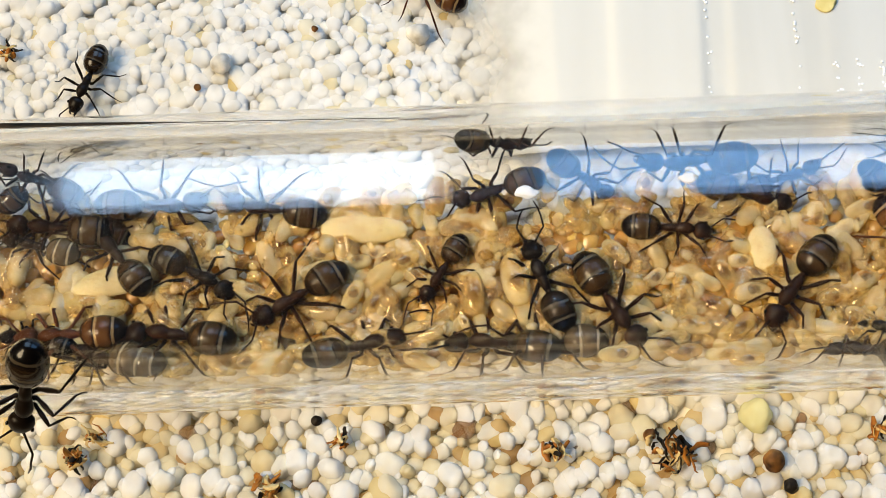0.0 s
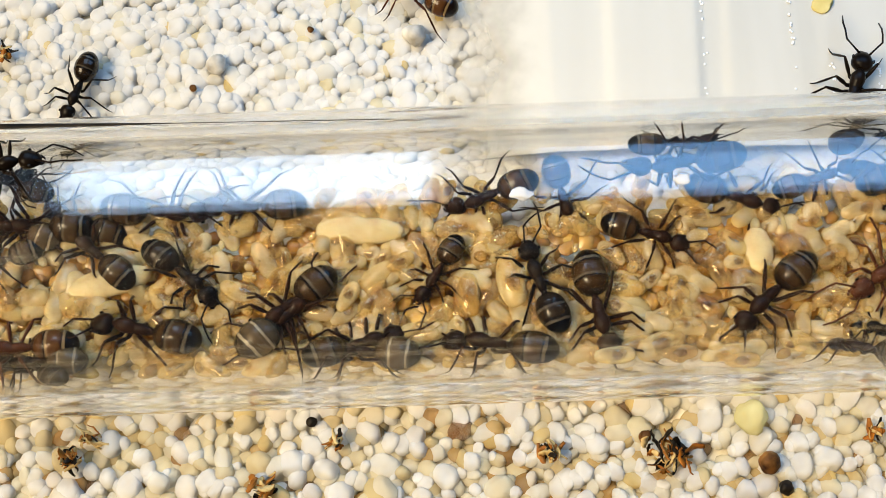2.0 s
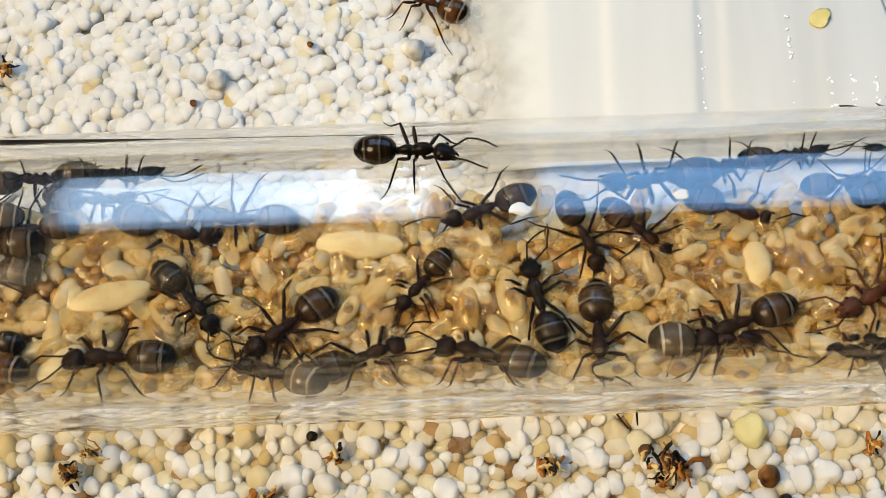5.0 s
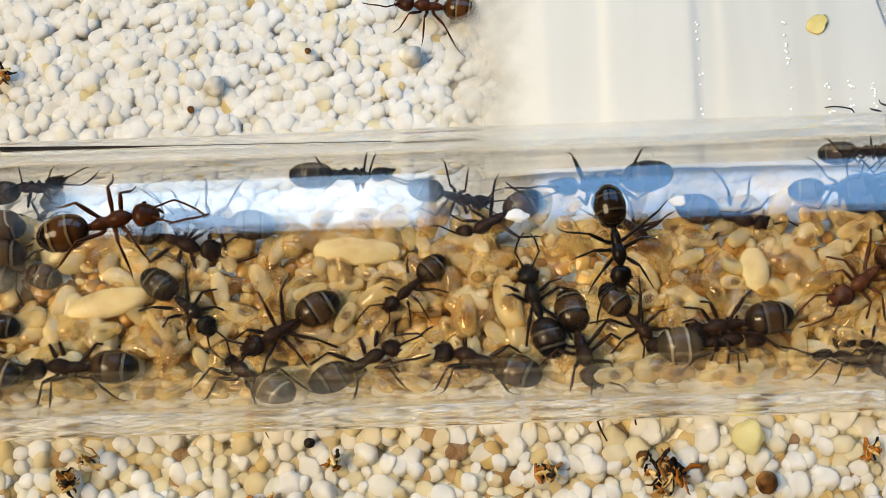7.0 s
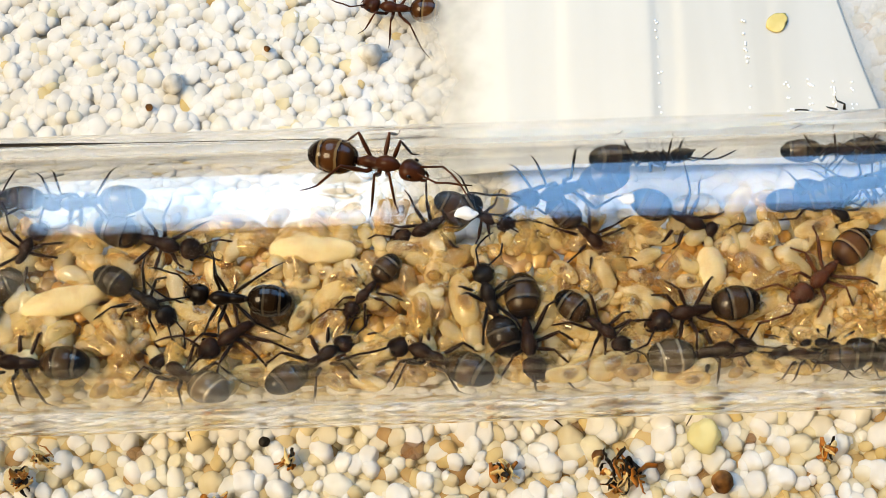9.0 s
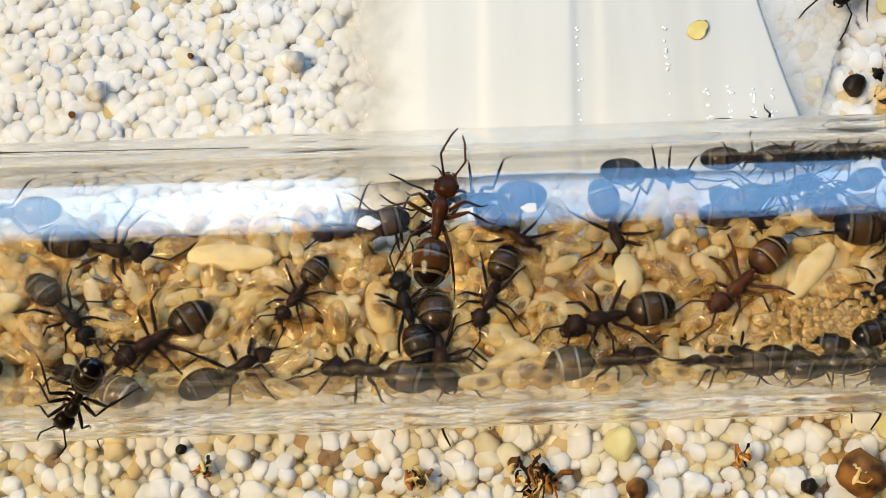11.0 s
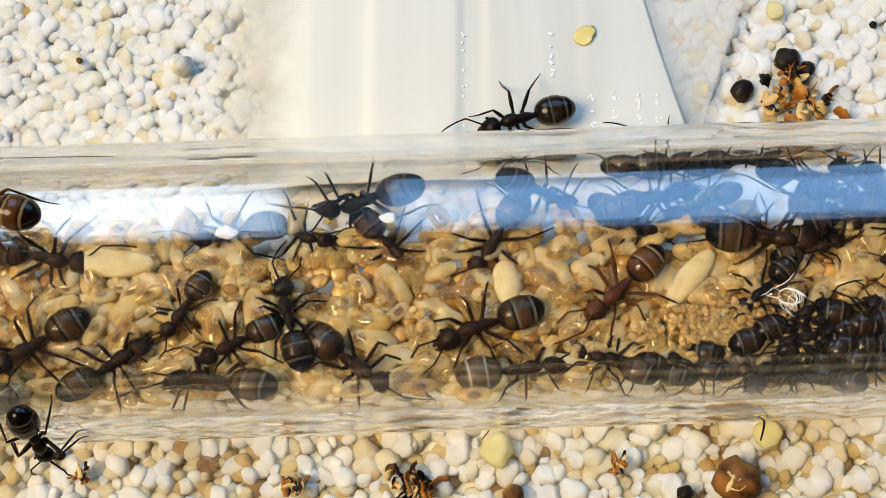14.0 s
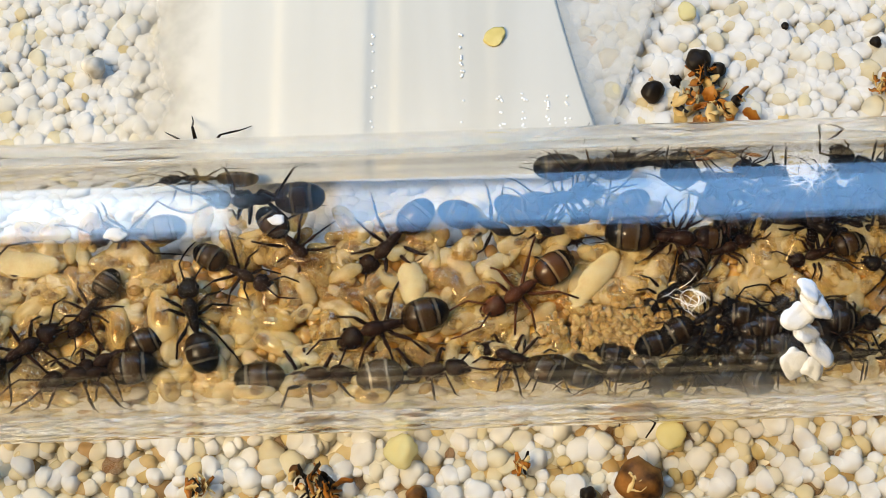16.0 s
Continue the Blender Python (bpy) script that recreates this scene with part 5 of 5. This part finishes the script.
    go("left_eight", [(0, -18.40, -49.00, 170), (1.0, -20.20, -49.00, 176), (2.0, -22.60, -47.00, 180), (3.0, -25.60, -46.00, 180), (7, -28.00, -46.00, 180), (16, -28.00, -46.00, 180)])
    go("left_nine", [(0, -18.60, 22.00, 128), (1.5, -19.00, 24.00, 134), (3.0, -21.60, 26.00, 150), (4.0, -24.00, 27.00, 165), (7, -27.00, 27.00, 170), (16, -27.00, 27.00, 170)])
    go("upper_walker", [(0, -30.02, 90.69, -5), (3.5, -27.35, 99.71, -11), (4.2, -23.15, 111.22, -11), (6.3, -8.37, 96.76, -16), (7, -4.60, 99.05, -10), (7.5, -2.60, 105.73, -13), (8, 1.70, 90.15, -35), (8.5, 6.17, 111.05, -14), (9, 13.95, 111.17, -8), (11.5, 19.43, 84.94, -26), (12, 19.43, 84.71, -33), (12.5, 19.48, 85.65, -35), (13, 20.10, 84.26, -33), (13.5, 20.52, 80.62, -30), (14.5, 19.89, 66.94, -48), (16, 22.68, 46.03, -24)])
    go("roamer", [(0, 31.25, 53.28, -156), (9, 32.61, 64.80, -157), (11.5, 29.64, 63.10, -149), (12, 29.52, 63.85, -149), (12.5, 29.33, 62.62, -150), (13, 29.15, 60.91, -151), (13.5, 29.15, 59.16, -152), (14, 29.20, 58.24, -152), (14.5, 29.22, 56.05, -153), (15, 29.34, 54.63, -155), (15.5, 29.33, 54.46, -155), (16, 29.37, 53.73, -156)])
    go("crowd_a", [(0, 41.76, 40.43, -31), (14.5, 41.00, 41.42, -29), (16, 41.15, 41.39, -28)])
    go("crowd_b", [(0, 36.40, 69.16, 76), (14.5, 35.79, 71.20, 69), (16, 35.99, 71.19, 70)])
    go("crowd_c", [(0, 35.07, 77.22, -25), (14.5, 34.60, 79.87, -29), (16, 34.83, 79.91, -27)])
    go("crowd_d", [(0, 26.79, 62.64, 24), (14.5, 26.10, 64.24, 23), (16, 26.24, 64.34, 26)])
    go("crowd_e", [(0, 35.96, -42.39, 155), (14.5, 35.61, -40.89, 155), (16, 35.85, -41.22, 154)])
    go("crowd_f", [(0, 33.94, -54.45, 134), (14.5, 33.81, -50.91, 150), (16, 34.06, -51.47, 145)])
    go("crowd_g", [(0, 29.34, -54.89, -156), (14.5, 29.20, -51.25, -161), (16, 29.45, -51.53, -163)])
    go("crowd_h", [(0, 33.13, -1.06, -139), (14.5, 32.55, 0.84, -137), (16, 32.73, 0.60, -139)])
    go("crowd_i", [(0, 43.83, 46.01, -160), (14.5, 43.03, 46.83, -160), (16, 43.17, 46.89, -162)])
    go("crowd_j", [(0, 43.88, 83.15, 8), (14.5, 43.47, 86.81, 9), (16, 43.76, 86.92, 16)])
    go("crowd_k", [(0, 43.44, -43.60, -167), (14.5, 43.11, -42.22, -167), (16, 43.38, -42.76, -170)])
    go("crowd_l", [(0, 40.54, -16.61, 171), (14.5, 40.05, -14.71, 172), (16, 40.28, -14.76, 170)])
    go("crowd_m", [(0, 36.22, 25.74, 15), (14.5, 35.54, 27.25, 15), (16, 35.70, 27.13, 17)])
    go("crowd_n", [(0, 37.95, -27.82, -171), (14.5, 37.50, -26.17, -171), (16, 37.72, -26.66, -173)])
    go("crowd_o", [(0, 46.00, 6.31, 162), (14.5, 45.42, 8.21, 162), (16, 45.62, 7.84, 160)])
    go("crowd_p", [(0, 35.28, -35.46, 153), (14.5, 34.86, -34.26, 153), (16, 35.10, -34.47, 152)])
    go("crowd_q", [(0, 37.50, -44.83, 159), (14.5, 37.16, -43.75, 158), (16, 37.42, -43.90, 157)])
    go("crowd_r", [(0, 34.07, -78.08, 142), (14.5, 34.52, -72.65, 136), (16, 34.81, -76.64, 138)])
    go("crowd_s", [(0, 25.98, -48.57, 151), (14.5, 25.66, -47.41, 158), (16, 25.88, -47.44, 155)])
    go("crowd_t", [(0, 43.61, 40.74, -28), (14.5, 42.86, 41.71, -26), (16, 43.01, 41.76, -24)])
    go("crowd_u", [(0, 39.12, 72.52, 155), (14.5, 38.56, 74.79, 151), (16, 38.78, 74.97, 148)])
    go("crowd_v", [(0, 42.99, 87.59, 149), (14.5, 42.64, 92.03, 141), (16, 42.96, 92.01, 139)])
    go("crowd_w", [(0, 30.41, 111.43, 15), (14.5, 30.72, 110.71, 0), (16, 31.10, 110.55, 1)])
    go("crowd_x", [(0, 41.91, 22.26, -161), (14.5, 41.26, 23.86, -161), (16, 41.45, 23.66, -163)])
    go("crowd_y", [(0, 31.77, -48.17, 10), (14.5, 31.46, -47.01, 9), (16, 31.70, -47.24, 11)])
    go("crowd_z", [(0, 32.71, -50.49, -134), (14.5, 32.45, -48.82, -127), (16, 32.69, -49.07, -126)])
    go("crowd_ab", [(0, 24.60, -42.51, 166), (14.5, 24.23, -41.22, 166), (16, 24.43, -41.45, 164)])
    go("crowd_bb", [(0, 28.01, -44.41, 150), (14.5, 27.66, -43.09, 150), (16, 27.88, -43.16, 149)])
    go("crowd_cb", [(0, 33.92, -49.65, -168), (14.5, 33.62, -48.66, -171), (16, 33.87, -48.88, -173)])
    go("crowd_db", [(0, 38.11, -53.01, -162), (14.5, 37.97, -49.70, -166), (16, 38.23, -50.37, -168)])
    go("crowd_eb", [(0, 37.06, 46.51, -65), (14.5, 36.25, 47.23, -65), (16, 36.38, 47.32, -65)])
    go("crowd_fb", [(0, 27.33, 111.27, 14), (14.5, 27.64, 110.32, 0), (16, 28.00, 110.60, 0)])
    go("crowd_gb", [(0, 43.21, 61.21, 6), (14.5, 42.50, 62.64, 6), (16, 42.69, 62.62, 10)])
    go("crowd_hb", [(0, 25.99, 44.64, -41), (14.5, 25.17, 45.48, -40), (16, 25.27, 45.51, -39)])
    go("crowd_wb", [(0, 34.50, -20.00, 20), (14.5, 34.20, -19.00, 24), (16, 34.40, -19.40, 26)])
    go("crowd_xb", [(0, 36.40, -24.00, 168), (14.5, 36.10, -23.00, 172), (16, 36.30, -23.40, 174)])
    go("crowd_yb", [(0, 38.30, -22.00, -15), (14.5, 38.00, -21.00, -11), (16, 38.20, -21.40, -9)])
    go("crowd_zb", [(0, 40.40, -25.00, 172), (14.5, 40.10, -24.00, 176), (16, 40.30, -24.40, 178)])
    go("crowd_ac", [(0, 33.20, -31.00, 10), (14.5, 32.90, -30.00, 14), (16, 33.10, -30.40, 16)])
    go("crowd_bc", [(0, 35.60, -33.00, -170), (14.5, 35.30, -32.00, -166), (16, 35.50, -32.40, -164)])
    go("crowd_cc", [(0, 42.20, -30.00, 5), (14.5, 41.90, -29.00, 9), (16, 42.10, -29.40, 11)])
    go("crowd_dc", [(0, 39.20, -34.00, 150), (14.5, 38.90, -33.00, 154), (16, 39.10, -33.40, 156)])
    go("crowd_ib", [(0, 38.20, 52.00, 20), (14.5, 37.90, 53.00, 23), (16, 38.10, 52.60, 25)])
    go("crowd_jb", [(0, 40.00, 48.00, -150), (14.5, 39.70, 49.00, -147), (16, 39.90, 48.60, -145)])
    go("crowd_kb", [(0, 41.90, 57.00, 160), (14.5, 41.60, 58.00, 163), (16, 41.80, 57.60, 165)])
    go("crowd_lb", [(0, 39.40, 60.00, -70), (14.5, 39.10, 61.00, -67), (16, 39.30, 60.60, -65)])
    go("crowd_mb", [(0, 43.20, 52.00, 10), (14.5, 42.90, 53.00, 13), (16, 43.10, 52.60, 15)])
    go("crowd_nb", [(0, 45.20, 56.00, 100), (14.5, 44.90, 57.00, 103), (16, 45.10, 56.60, 105)])
    go("crowd_ob", [(0, 37.20, 61.00, 150), (14.5, 36.90, 62.00, 153), (16, 37.10, 61.60, 155)])
    go("crowd_pb", [(0, 33.60, 37.00, 165), (14.5, 33.30, 38.00, 168), (16, 33.50, 37.60, 170)])
    go("crowd_qb", [(0, 31.60, 42.00, -20), (14.5, 31.30, 43.00, -17), (16, 31.50, 42.60, -15)])
    go("crowd_rb", [(0, 46.50, 44.00, -100), (14.5, 46.20, 45.00, -97), (16, 46.40, 44.60, -95)])
    go("crowd_sb", [(0, 41.20, 44.00, 75), (14.5, 40.90, 45.00, 78), (16, 41.10, 44.60, 80)])
    go("crowd_tb", [(0, 38.60, -40.00, -10), (14.5, 38.30, -39.00, -7), (16, 38.50, -39.40, -5)])
    go("crowd_ub", [(0, 36.60, -38.00, 170), (14.5, 36.30, -37.00, 173), (16, 36.50, -37.40, 175)])
    go("crowd_vb", [(0, 31.00, -44.00, -20), (14.5, 30.70, -43.00, -17), (16, 30.90, -43.40, -15)])


motions()
